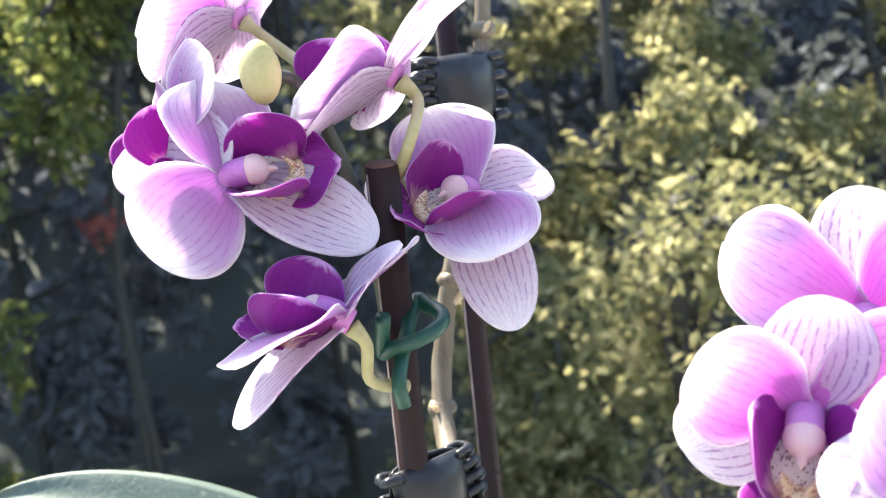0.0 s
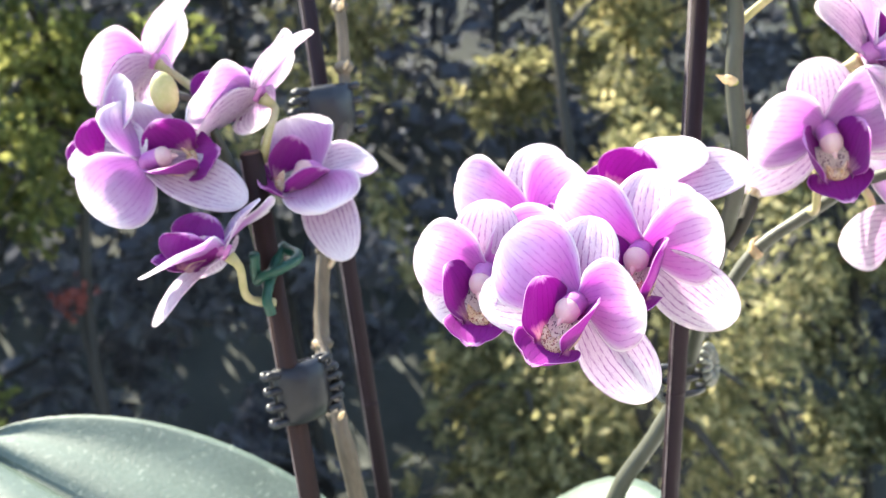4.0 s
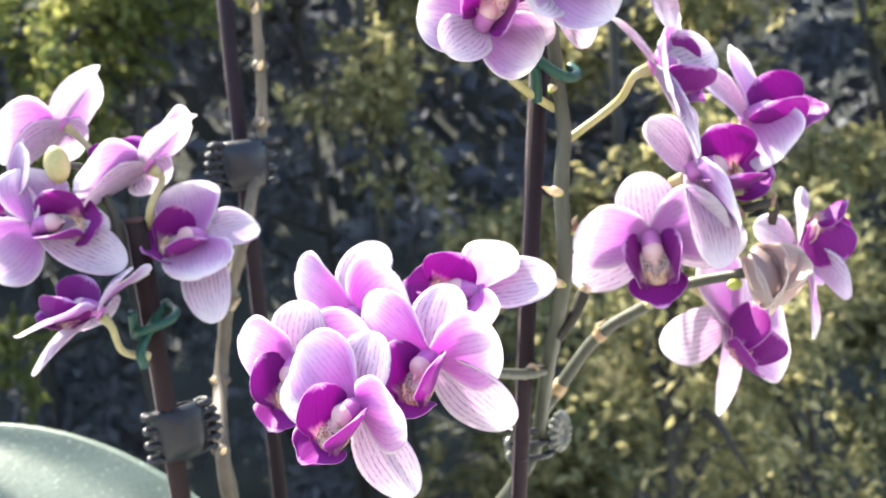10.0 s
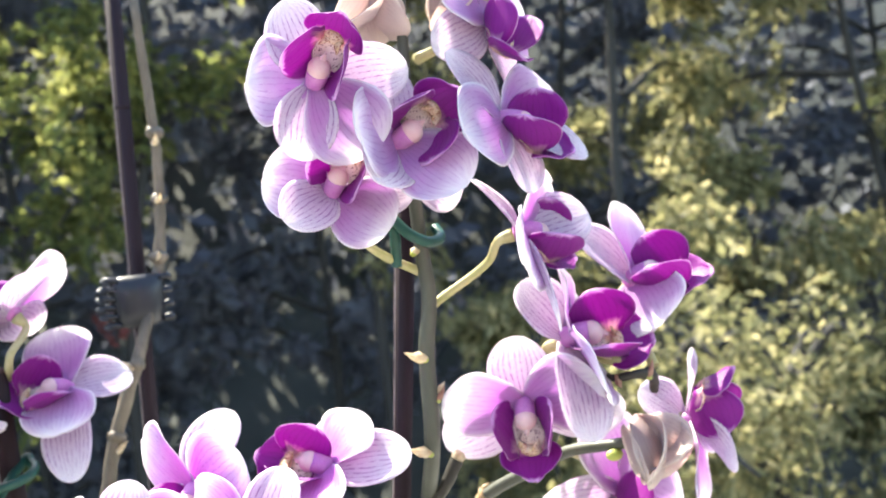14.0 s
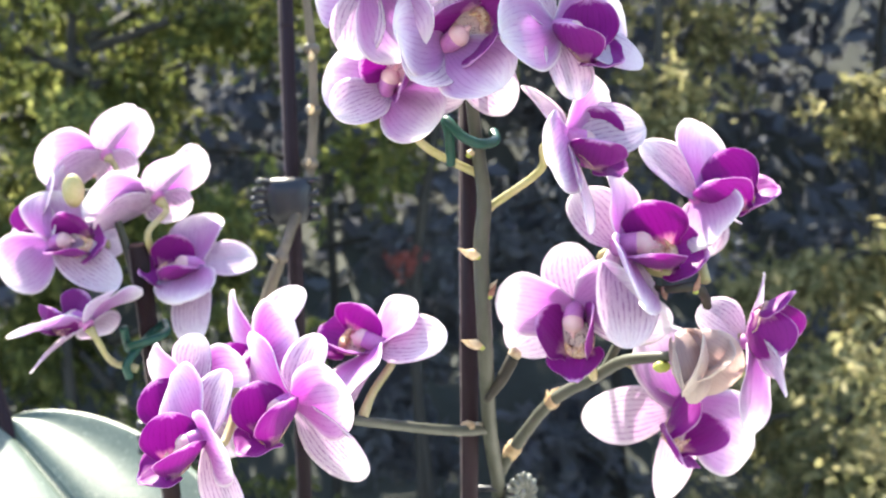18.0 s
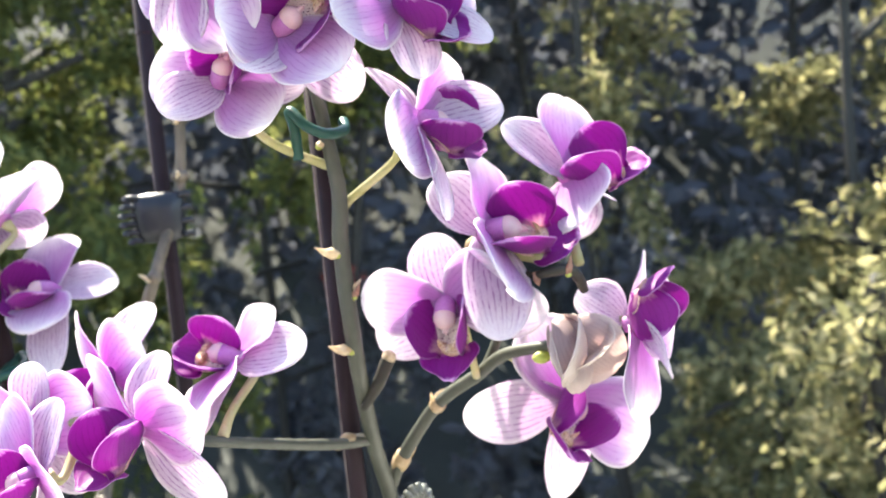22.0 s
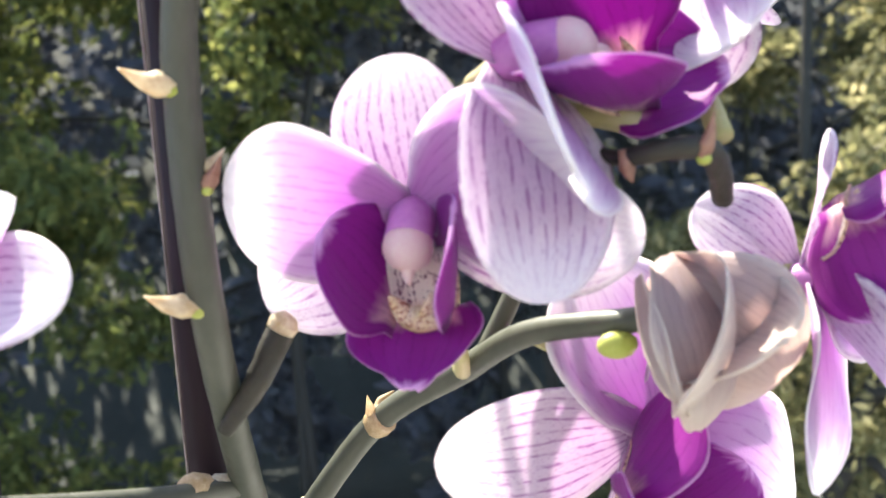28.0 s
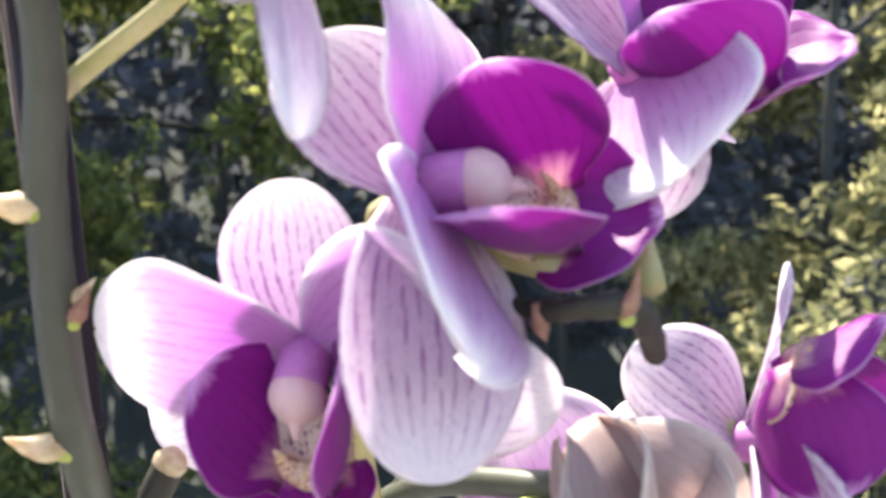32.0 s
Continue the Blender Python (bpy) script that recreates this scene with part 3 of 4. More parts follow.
# side branch that carries the right-hand blooms
BR_C = [(0.012, 0.075, -0.130), (0.020, 0.062, -0.112), (0.040, 0.049, -0.084), (0.060, 0.030, -0.068), (0.072, 0.008, -0.056), (0.088, -0.012, -0.051), (0.094, -0.012, -0.050)]
bm = tube(bmesh.new(), BR_C, [0.0036, 0.0034, 0.0032, 0.0031, 0.0028, 0.0026, 0.0022], 12, 6, 0.06)
part_w("branch", bm, MAT_STEM, plant_t)
bm = tube(bmesh.new(), [(0.064, 0.022, -0.064), (0.075, 0.020, -0.042), (0.080, 0.002, -0.020), (0.081, -0.013, -0.012)], [0.0026, 0.0022, 0.0018, 0.0015], 10, 6, 0.06)
part_w("branch", bm, MAT_STEM, plant_t)
bract(plant_t, (0.039, 0.047, -0.080), (-0.2, -0.5, 1), 0.004)



def sheath(plant, a, b, radius, label):
    """A dry papery ring round a branch's joint, with a pointed flap."""
    a, b = Vector(a), Vector(b)
    way = (b - a).normalized()
    bm = tube(bmesh.new(), [a, a.lerp(b, 0.5), b], [radius * 1.04, radius * 1.22, radius * 1.10], 12, 4, 0.12)
    side = way.orthogonal().normalized()
    tube(bm, [a.lerp(b, 0.6) + side * radius, b + side * radius * 1.5, b + way * radius * 1.2 + side * radius * 1.7], [radius * 0.55, radius * 0.4, radius * 0.04], 8, 4, 0.2)
    return part_w("sheath", bm, MAT_SHEATH, plant, label)


sheath(plant_t, (-0.0010, 0.0365, -0.0920), (-0.0048, 0.0315, -0.0908), 0.0031, "dry yellow-brown sheath ring")
sheath(plant_t, (0.0185, 0.0645, -0.1150), (0.0225, 0.0605, -0.1080), 0.0037, "dry pinkish sheath ring")
sheath(plant_t, (0.0395, 0.0492, -0.0845), (0.0425, 0.0470, -0.0822), 0.0034, "dry pale sheath ring")

# ---- blooms ----
# place, facing yaw, pitch, roll, size, sheet tweaks, stalk, strong colour
BLOOMS_T = [
    ((-0.1104, -0.0686, -0.0642), -45, 19, 28, 0.94, [(-16, 10, 0.84, 4), (-8, 13, 1.01, -7), (7, 14, 0.70, 34), (18, 11, 1.09, -4), (-4, -11, 1.15, 6)], [(-0.1, -0.048, -0.055)], True),
    ((-0.0758, -0.0533, -0.0546), -42, 18, 13, 0.99, [(-1, 6, 0.83, 0), (2, 14, 1.02, -31), (3, -5, 0.82, 37), (0, 0, 1.00, 0), (-4, -26, 1.18, 16)], [(-0.072, -0.04, -0.06)], True),
    ((-0.1242, -0.0237, -0.0536), -35, 5, 10, 0.97, [(5, 16, 0.74, -1), (-6, 17, 0.77, -27), (0, 0, 1.00, 0), (5, -21, 1.05, -1), (0, 0, 1.00, 0)], [(-0.102, -0.042, -0.052)], True),
    ((-0.0956, -0.0092, -0.0404), -35, 8, -2, 0.99, [(8, -23, 1.00, -1), (9, -12, 1.09, -30), (-6, 10, 0.76, 1), (0, 0, 1.00, 0), (0, 0, 1.00, 0)], [(-0.088, -0.036, -0.052)], True),
    ((-0.0421, -0.0104, -0.0404), -62, 38, 76, 0.99, [(-9, -7, 1.05, 2), (2, -2, 0.76, -0), (8, 22, 1.02, -1), (0, 0, 1.00, 0), (-8, 3, 1.00, 2)], [(-0.045, -0.022, -0.058), (-0.05, -0.028, -0.068)], True),
    ((0.0492, -0.0018, -0.0277), -24, -12, -4, 1.10, [(1, 4, 0.76, -0), (-8, 20, 0.95, -18), (10, 14, 0.95, 6), (13, 3, 1.10, -3), (-25, 10, 1.12, 5)], [(0.059, 0.022, -0.063), (0.06, 0.029, -0.067)], False),
    ((0.0676, -0.0131, -0.0002), 37, 24, -60, 1.22, [(39, -0, 0.71, -10), (-25, 29, 0.87, -22), (4, 21, 0.78, 26), (25, 8, 1.06, 8), (0, 0, 1.00, 0)], [(0.09, -0.018, -0.0133)], False),
    ((0.1082, 0.0015, 0.0194), 26, 46, -46, 1.13, [(9, 22, 0.90, -2), (-42, 2, 0.76, 65), (0, 30, 0.93, 25), (0, -45, 0.65, 20), (0, -20, 0.80, 0)], [(0.1045, -0.0205, -0.0165)], False),
    ((0.1259, -0.0071, -0.0464), 60, -5, 171, 1.02, [(42, 54, 0.87, -13), (-12, 33, 0.80, 2), (-42, 13, 1.18, 9), (0, 8, 1.00, 0), (42, -47, 0.67, -12)], [(0.108, -0.003, -0.049), (0.093, -0.011, -0.05)], False),
    ((0.0990, 0.0164, -0.0815), 32, 3, 48, 1.18, [(0, 0, 1.00, 0), (0, 0, 1.00, 0), (12, 19, 1.07, -1), (-9, -3, 1.22, -21), (7, -7, 1.14, -1)], [(0.088, 0.02, -0.068), (0.073, 0.009, -0.056)], False),
    ((-0.0065, -0.0345, 0.0900), 18, 9, -124, 1.05, [(-3, 40, 0.84, 1), (-22, 41, 0.92, 4), (-26, 39, 0.85, 5), (18, -4, 1.11, -4), (0, 0, 1.00, 0)], [(0.004, -0.018, 0.098)], False),
    ((-0.0319, -0.0275, 0.0729), -5, 24, -142, 0.92, [(12, 36, 0.90, -3), (-19, 4, 0.84, 3), (-2, 15, 0.85, 0), (0, 0, 1.00, 0), (0, 0, 1.00, 0)], [(-0.018, -0.022, 0.05), (0.002, -0.009, 0.038), (0.007, -0.007, 0.036)], False),
    ((0.0433, -0.0322, 0.0492), 74, 14, -41, 1.00, [(40, -16, 0.81, -10), (0, 0, 1.00, 0), (26, 47, 0.86, -6), (13, 11, 1.25, -3), (10, 65, 1.10, -4)], [(0.034, -0.012, 0.036), (0.014, -0.002, 0.022), (0.009, -0.003, 0.018)], False),
    ((0.0408, -0.0299, 0.0955), 45, 16, -31, 1.01, [(0, 0, 1.00, 0), (0, 0, 1.00, 0), (42, 17, 1.10, -10), (-13, 17, 0.91, 3), (31, 38, 1.14, -7)], [(0.02, -0.012, 0.09)], False),
    ((-0.0362, -0.0424, 0.1153), -16, 4, -146, 0.98, [(-16, 5, 0.85, 4), (0, 0, 1.00, 0), (-1, -17, 0.92, 0), (0, 0, 1.00, 0), (0, 0, 1.00, 0)], [(-0.006, -0.016, 0.112)], False),
    ((0.044, -0.015, 0.138), 35, 10, 20, 0.95, STRAIGHT, [(0.012, -0.012, 0.125)], False),
]
for k, row in enumerate(BLOOMS_T):
    flower_w(plant_t, *row, 0 + k * 13)
# place, facing yaw, pitch, roll, size, sheet tweaks, stalk, strong colour
BLOOMS_A = [
    ((-0.2093, 0.1492, 0.0558), -126, 32, 0, 1.10, [(6, -4, 1.02, 0), (0, 12, 0.98, 0), (40, 16, 1.04, 0), (0, 14, 0.95, 0), (0, 14, 0.95, 0)], [(-0.192, 0.125, 0.035)], False),
    ((-0.2350, 0.1230, 0.0230), -75, 10, -20, 0.84, STRAIGHT, [(-0.205, 0.120, 0.010)], False),
    ((-0.2254, 0.1000, 0.0072), 24, 22, -71, 1.01, [(23, -36, 1.01, -7), (18, -11, 0.94, -3), (9, 5, 0.86, -1), (-22, 30, 1.30, 5), (30, -3, 1.10, -6)], [(-0.198, 0.108, 0.005)], False),
    ((-0.2030, 0.0745, -0.0353), -99, 52, 25, 0.99, [(-25, 18, 0.75, 6), (0, 0, 1.00, 0), (42, 30, 1.13, -8), (0, 0, 1.00, 0), (29, 12, 1.21, -6)], [(-0.195, 0.088, -0.058), (-0.183, 0.094, -0.064)], False),
    ((-0.1700, 0.1091, 0.0304), -126, 42, 4, 1.12, [(6, -4, 1.02, 0), (0, 12, 0.98, 0), (40, 16, 1.04, 0), (0, 14, 0.95, 0), (0, 14, 0.95, 0)], [(-0.171, 0.092, 0.012), (-0.174, 0.104, 0)], False),
    ((-0.1497, 0.1090, -0.0095), -24, 32, 56, 1.01, [(7, -22, 0.90, -1), (-10, -3, 1.01, 2), (42, 27, 0.90, -7), (0, 0, 1.00, 0), (-17, 8, 1.34, 4)], [(-0.172, 0.112, -0.004)], False),
]
for k, row in enumerate(BLOOMS_A):
    flower_w(plant_a, *row, 300 + k * 13)

# stem of the small orchid behind its stake, and the old spike with its nodes
bm = tube(bmesh.new(), [(-0.176, 0.17, -0.40), (-0.178, 0.125, -0.12), (-0.182, 0.110, -0.04), (-0.188, 0.108, 0.0), (-0.198, 0.110, 0.03), (-0.212, 0.100, 0.036)], [0.003, 0.0028, 0.0026, 0.0024, 0.002, 0.0016], 10, 6, 0.05)
part_w("stem", bm, MAT_STEM, plant_a)
SPIKE = [(-0.150, 0.175, -0.40), (-0.150, 0.150, -0.20), (-0.152, 0.152, -0.136), (-0.145, 0.192, -0.105), (-0.132, 0.200, -0.055), (-0.116, 0.200, -0.015), (-0.100, 0.220, 0.030), (-0.096, 0.222, 0.045), (-0.092, 0.223, 0.080), (-0.091, 0.222, 0.12), (-0.094, 0.22, 0.20)]
bm = tube(bmesh.new(), SPIKE, [0.005, 0.0048, 0.0045, 0.0043, 0.0040, 0.0038, 0.0036, 0.0036, 0.0033, 0.0030, 0.0026], 12, 6, 0.24)
for p in SPIKE[2:10]:
    blob(bm, p, (0.0056, 0.0056, 0.0042), None, 8, 12, 1.0, 0.35)
part_w("old_spike", bm, MAT_STEM_OLD, plant_a, "bare brownish old flower spike with nodes")
for p, o in (((-0.152, 0.150, -0.136), (0.3, -1, 0.3)), ((-0.145, 0.190, -0.105), (-1, -0.4, 0.3)), ((-0.132, 0.198, -0.062), (0.9, -0.3, 0.4)), ((-0.118, 0.198, -0.015), (-0.9, -0.4, 0.3)), ((-0.097, 0.220, 0.045), (0.2, -1, 0.3)), ((-0.093, 0.220, 0.080), (0.2, -1, 0.3)), ((-0.091, 0.219, 0.115), (0.1, -1, 0.3))):
    bract(plant_a, p, o, 0.0074)

# wilted blooms: one at the end of the side branch, two near the top
WILT_SHEETS = [(-15, 0.040, 0.0165, -118, 78), (58, 0.040, 0.0165, -120, 76), (128, 0.038, 0.0150, -104, 66), (222, 0.030, 0.0085, -46, 40), (285, 0.040, 0.0165, -116, 74)]


def wilted_bloom(plant, base, stalk, seed):
    """A faded bloom whose sheets have folded shut over one another."""
    bm = tube(bmesh.new(), stalk, [0.003, 0.0022, 0.0024], 10, 5)
    holder = part_w("wilted_flower", bm, MAT_PEDICEL, plant, "wilted beige bloom folded shut")
    for k, (a, ln, wd, bend, op) in enumerate(WILT_SHEETS):
        b = sheet(ln, wd, sepal_outline, bend, 0.34, 8 - 4 * k, 0.03, seed=seed + k)
        b.transform(base @ spin(a) @ Matrix.Rotation(radians(op), 4, "X") @ Matrix.Translation((0, 0.005 - 0.0007 * k, 0.002)))
        part("folded_petal", b, MAT_WILT, holder)


wilted_bloom(plant_t, flower_pose((0.0925, -0.0140, -0.0420), 40, -34, 12, 1.0), [(0.097, -0.021, -0.047), (0.092, -0.014, -0.051), (0.088, -0.012, -0.051)], 700)
wilted_bloom(plant_t, flower_pose((-0.0040, -0.0090, 0.1580), -20, -58, 10, 0.85), [(-0.003, -0.011, 0.152), (0.002, -0.008, 0.163), (0.0085, -0.012, 0.160)], 720)
wilted_bloom(plant_t, flower_pose((0.0285, -0.0050, 0.1600), 30, -58, -15, 0.8), [(0.028, -0.007, 0.155), (0.020, -0.006, 0.166), (0.0100, -0.011, 0.170)], 740)
# bud on the small orchid, and a small green bud by the wilted bloom
bm = blob(bmesh.new(), (-0.212, 0.097, 0.036), (0.0062, 0.0062, 0.0095), None, 8, 12, 1.1)
part_w("bud", bm, MAT_PEDICEL, plant_a, "pale closed flower bud")
bm = blob(bmesh.new(), (0.0855, -0.0125, -0.0555), (0.0042, 0.0028, 0.0028), None, 8, 10)
part_w("bud", bm, MAT_BUDGREEN, plant_t, "tiny bright green bud")
# dry twig end above the wilted bloom
bm = tube(bmesh.new(), [(0.078, -0.010, -0.016), (0.0845, -0.0215, -0.0192), (0.0920, -0.0270, -0.0180), (0.0985, -0.0270, -0.0180), (0.1035, -0.0215, -0.0225), (0.1062, -0.0155, -0.0285)], [0.0014, 0.0016, 0.0020, 0.0024, 0.0023, 0.0020], 10, 5, 0.22)
part_w("dry_twig", bm, MAT_TWIG, plant_t, "dark dry end of the branch")
for p, o in (((0.0985, -0.0285, -0.0175), (0.3, -0.2, 1)), ((0.0855, -0.0235, -0.0200), (0.1, -0.4, -1))):
    bract(plant_t, p, o, 0.0050, MAT_BRACT_RED)
bract(plant_t, (0.0100, -0.0040, -0.0190), (0.7, -0.2, 1), 0.0044, MAT_BRACT_RED)
# stump of a cut branch behind the stem
bm = tube(bmesh.new(), [(0.0065, 0.018, -0.074), (0.0125, 0.016, -0.066), (0.0175, 0.015, -0.0575), (0.0205, 0.015, -0.052)], [0.0018, 0.0026, 0.0032, 0.0030], 12, 5, 0.15)
part_w("stump", bm, MAT_TWIG, plant_t, "dark cut stump of a branch")
bm = tube(bmesh.new(), [(0.0202, 0.015, -0.0525), (0.0212, 0.0148, -0.0508), (0.0222, 0.0146, -0.0496)], [0.0031, 0.0033, 0.0022], 12, 4, 0.2)
part_w("stump_end", bm, MAT_NODE, plant_t, "pale dry end of the stump")


# ---- leaves ----
def leaf_outline(u):
    return max(oval(u, 0.30, 0.52), 0.02)


def orchid_leaf(plant, root, tip_dir, length, width, up, bend, seed):
    b = sheet(length, width, leaf_outline, bend, 0.26, 0, 0.02, 0.0022, seed, 26, 40, crease=0.055)
    z = Vector(tip_dir).normalized()
    y = -(Vector(up) - z * Vector(up).dot(z)).normalized()
    x = y.cross(z)
    b.transform(Matrix.Translation(Vector(root)) @ Matrix((x, y, z)).transposed().to_4x4())
    return part_w("leaf", b, MAT_LEAF, plant, "thick grey-green strap leaf with a midrib")


orchid_leaf(plant_a, (-0.132, 0.118, -0.300), (-0.194, 0.140, 0.190), 0.308, 0.074, (0.06, -0.35, 0.93), 10, 5)
orchid_leaf(plant_t, (-0.112, 0.262, -0.303), (-0.06, -0.60, 0.80), 0.270, 0.140, (0, -0.2, 1), 112, 9)

# ---- stakes ----
def stake(foot, head, radius, material, label, flat=1.0):
    bm = tube(bmesh.new(), [foot, head], [radius, radius], 12, 2, 0.02, flat)
    ob = new("support_stake", finish(bm, "support_stake", material))
    h, f = Vector(head), Vector(foot)
    up = (h - f).normalized()
    part("cut_end", tube(bmesh.new(), [h + up * 0.0002, h + up * 0.0010], [radius * 0.92, radius * 0.80], 12, 2), MAT_CUT, ob, "rough lighter cut end")
    for k in range(3):
        q = f.lerp(h, 0.35 + 0.2 * k)
        part("knot", tube(bmesh.new(), [q - up * 0.0012, q, q + up * 0.0012], [radius * 1.01, radius * 1.07, radius * 1.01], 12, 2), material, ob)
    # the edge highlight is built as a thin pale tube down the left side
    edge_glint = [f + Vector((-radius * 1.02, -radius * 0.35, 0)) + (h - f) * q for q in (0.0, 0.3, 0.6, 0.995)]
    part("edge_glint", tube(bmesh.new(), edge_glint, [0.0004, 0.0003], 6, 4, 0.2), MAT_EDGE_GLINT, ob, "thin pale strip standing in for the stake edge highlight")
    return tagged(ob, label, "plant stake", "plant stakes")


stake((-0.0125, 0.150, -0.41), (0.0040, -0.005, 0.074), 0.0045, MAT_STAKE_DARK, "dark brown round plant stake beside the tall stem")
stake((-0.175, 0.175, -0.41), (-0.1795, 0.100, 0.004), 0.0052, MAT_STAKE, "short maroon plant stake with a cut top")
stake((-0.230, 0.182, -0.41), (-0.442, 0.366, 0.160), 0.0056, MAT_STAKE_DARK, "dark brown plant stake leaning over the leaf")
stake((-0.120, 0.240, -0.41), (-0.103, 0.226, 0.32), 0.0048, MAT_STAKE_DARK, "tall dark brown plant stake beside the old spike")


# ---- clips and ties ----
def claw_clip(place, yaw, size, label):
    """A small spring claw clip: two curved jaws with teeth and a hinge."""
    thing = empty("claw_clip", place)
    tagged(thing, label, "plant clip", "plant clips")
    rot = Matrix.Rotation(radians(yaw), 4, "Z")
    for sgn in (-1, 1):
        b = bmesh.new()
        n1, n2 = 14, 12
        outer, inner = [], []
        for i in range(n1 + 1):
            ro, ri = [], []
            for j in range(n2 + 1):
                p, q = 2 * i / n1 - 1, 2 * j / n2 - 1
                # a rounded shield, narrower below
                x = p * math.sqrt(1 - 0.14 * q ** 4) * (0.50 + 0.04 * q)
                z = q * math.sqrt(1 - 0.16 * p ** 4) * 0.50
                y = 0.30 * (1 - 0.75 * abs(p) ** 3) * (1 - 0.55 * abs(q) ** 3) + 0.02 * math.exp(-(p / 0.2) ** 2)
                v = Vector((x, sgn * y, z)) * size
                ro.append(b.verts.new(v))
                ri.append(b.verts.new(v - Vector((0, sgn * 0.0016, 0))))
            outer.append(ro), inner.append(ri)
        for i in range(n1):
            for j in range(n2):
                b.faces.new((outer[i][j], outer[i + 1][j], outer[i + 1][j + 1], outer[i][j + 1]))
                b.faces.new((inner[i][j + 1], inner[i + 1][j + 1], inner[i + 1][j], inner[i][j]))
            for j in (0, n2):
                b.faces.new((outer[i][j], outer[i + 1][j], inner[i + 1][j], inner[i][j]))
        for i in (0, n1):
            for j in range(n2):
                b.faces.new((outer[i][j], outer[i][j + 1], inner[i][j + 1], inner[i][j]))
        b.transform(rot)
        jaw = part("jaw", b, MAT_CLIP, thing)
        for k in range(6):
            t = bmesh.new()
            z = (k / 5 - 0.5) * size * 0.86
            w = 1 - 0.9 * (z / size) ** 2
            tube(t, [(-size * 0.44 * w, sgn * size * 0.12, z), (-size * 0.68 * w, sgn * size * 0.10, z + 0.001), (-size * 0.76 * w, -sgn * size * 0.06, z), (-size * 0.64 * w, -sgn * size * 0.16, z - 0.001)], [size * 0.055, size * 0.055, size * 0.05, size * 0.025], 8, 4)
            t.transform(rot)
            part("tooth", t, MAT_CLIP, jaw)
        for k in range(4):
            z = (k / 3 - 0.5) * size * 0.80
            t = bmesh.new()
            tube(t, [(size * 0.42, sgn * size * 0.10, z), (size * 0.60, sgn * size * 0.09, z + size * 0.02), (size * 0.63, -sgn * size * 0.02, z - size * 0.03)], [size * 0.06, size * 0.07, size * 0.04], 8, 4)
            t.transform(rot)
            part("tooth", t, MAT_CLIP, jaw)
    coil = [(-size * 0.50 + size * 0.05 * math.cos(k * 1.05), size * 0.05 * math.sin(k * 1.05), size * (-0.34 + 0.017 * k)) for k in range(41)]
    h = tube(bmesh.new(), coil, [size * 0.018, size * 0.018], 6, 2)
    h.transform(rot)
    part("hinge", h, MAT_CLEAR, thing, "grey coiled spring")
    return thing


claw_clip((-0.1110, 0.216, 0.021), 8, 0.031, "black claw clip gripping stake and old spike")
claw_clip((-0.1735, 0.120, -0.112), 200, 0.029, "black claw clip gripping the maroon stake")


claw_clip((-0.3600, 0.2930, -0.1260), 150, 0.028, "black claw clip on the leaning stake")


def flower_clip(place):
    """A dark claw clip with a flower-shaped rosette; its fingers hold stem and stake."""
    thing = empty("flower_clip", place)
    tagged(thing, "dark flower-shaped claw clip holding stem and stake", "plant clip", "plant clips")
    rot = Matrix.Rotation(radians(38), 4, "Z") @ Matrix.Rotation(radians(90), 4, "X")
    b = blob(bmesh.new(), (0, 0, 0), (0.0040, 0.0040, 0.0026), None, 6, 12)
    b.transform(Matrix.Translation((0.016, -0.004, 0.002)) @ rot)
    core = part("rosette", b, MAT_RUBBER, thing, "dark rosette")
    for k in range(14):
        a = 2 * math.pi * k / 14
        b = tube(bmesh.new(), [(0.003 * math.cos(a), 0.003 * math.sin(a), 0.001), (0.007 * math.cos(a), 0.007 * math.sin(a), 0.0022), (0.0108 * math.cos(a), 0.0108 * math.sin(a), 0)], [0.0010, 0.0019, 0.0017], 7, 4)
        b.transform(Matrix.Translation((0.016, -0.004, 0.002)) @ rot)
        part("rosette_petal", b, MAT_RUBBER, core)
    for k in range(3):
        z = 0.006 - 0.0075 * k
        pts = [(0.013 * math.cos(radians(a)), 0.012 * math.sin(radians(a)) + 0.002, z - 0.00001 * a) for a in range(-200, 30, 23)]
        part("finger", tube(bmesh.new(), pts, [0.0013, 0.0019, 0.0016], 8, 3), MAT_CLIP, thing)
    for k in range(2):
        part("spring_end", tube(bmesh.new(), [(-0.012, -0.004, 0.004 - 0.007 * k), (-0.0155, -0.006, 0.001 - 0.007 * k), (-0.013, -0.008, -0.003 - 0.007 * k)], [0.0016, 0.0018, 0.0013], 8, 4), MAT_RUBBER, thing)
    return thing


flower_clip((0.009, 0.083, -0.142))


def wire_tie(points, radius, label):
    ob = new("wire_tie", finish(tube(bmesh.new(), points, [radius, radius], 10, 8), "wire_tie", MAT_TIE))
    return tagged(ob, label, "plant tie", "plant ties")


def ring_points(c, rx, ry, tilt, a0, a1, n=10):
    return [(c[0] + rx * math.cos(radians(a0 + (a1 - a0) * k / n)), c[1] + ry * math.sin(radians(a0 + (a1 - a0) * k / n)), c[2] + tilt * k / n) for k in range(n + 1)]


wire_tie([(-0.188, 0.090, -0.040)] + ring_points((-0.178, 0.100, -0.052), 0.011, 0.011, 0.010, 200, 420) + [(-0.186, 0.088, -0.058), (-0.186, 0.088, -0.068)], 0.0024, "dark green coated wire tie round the maroon stake")
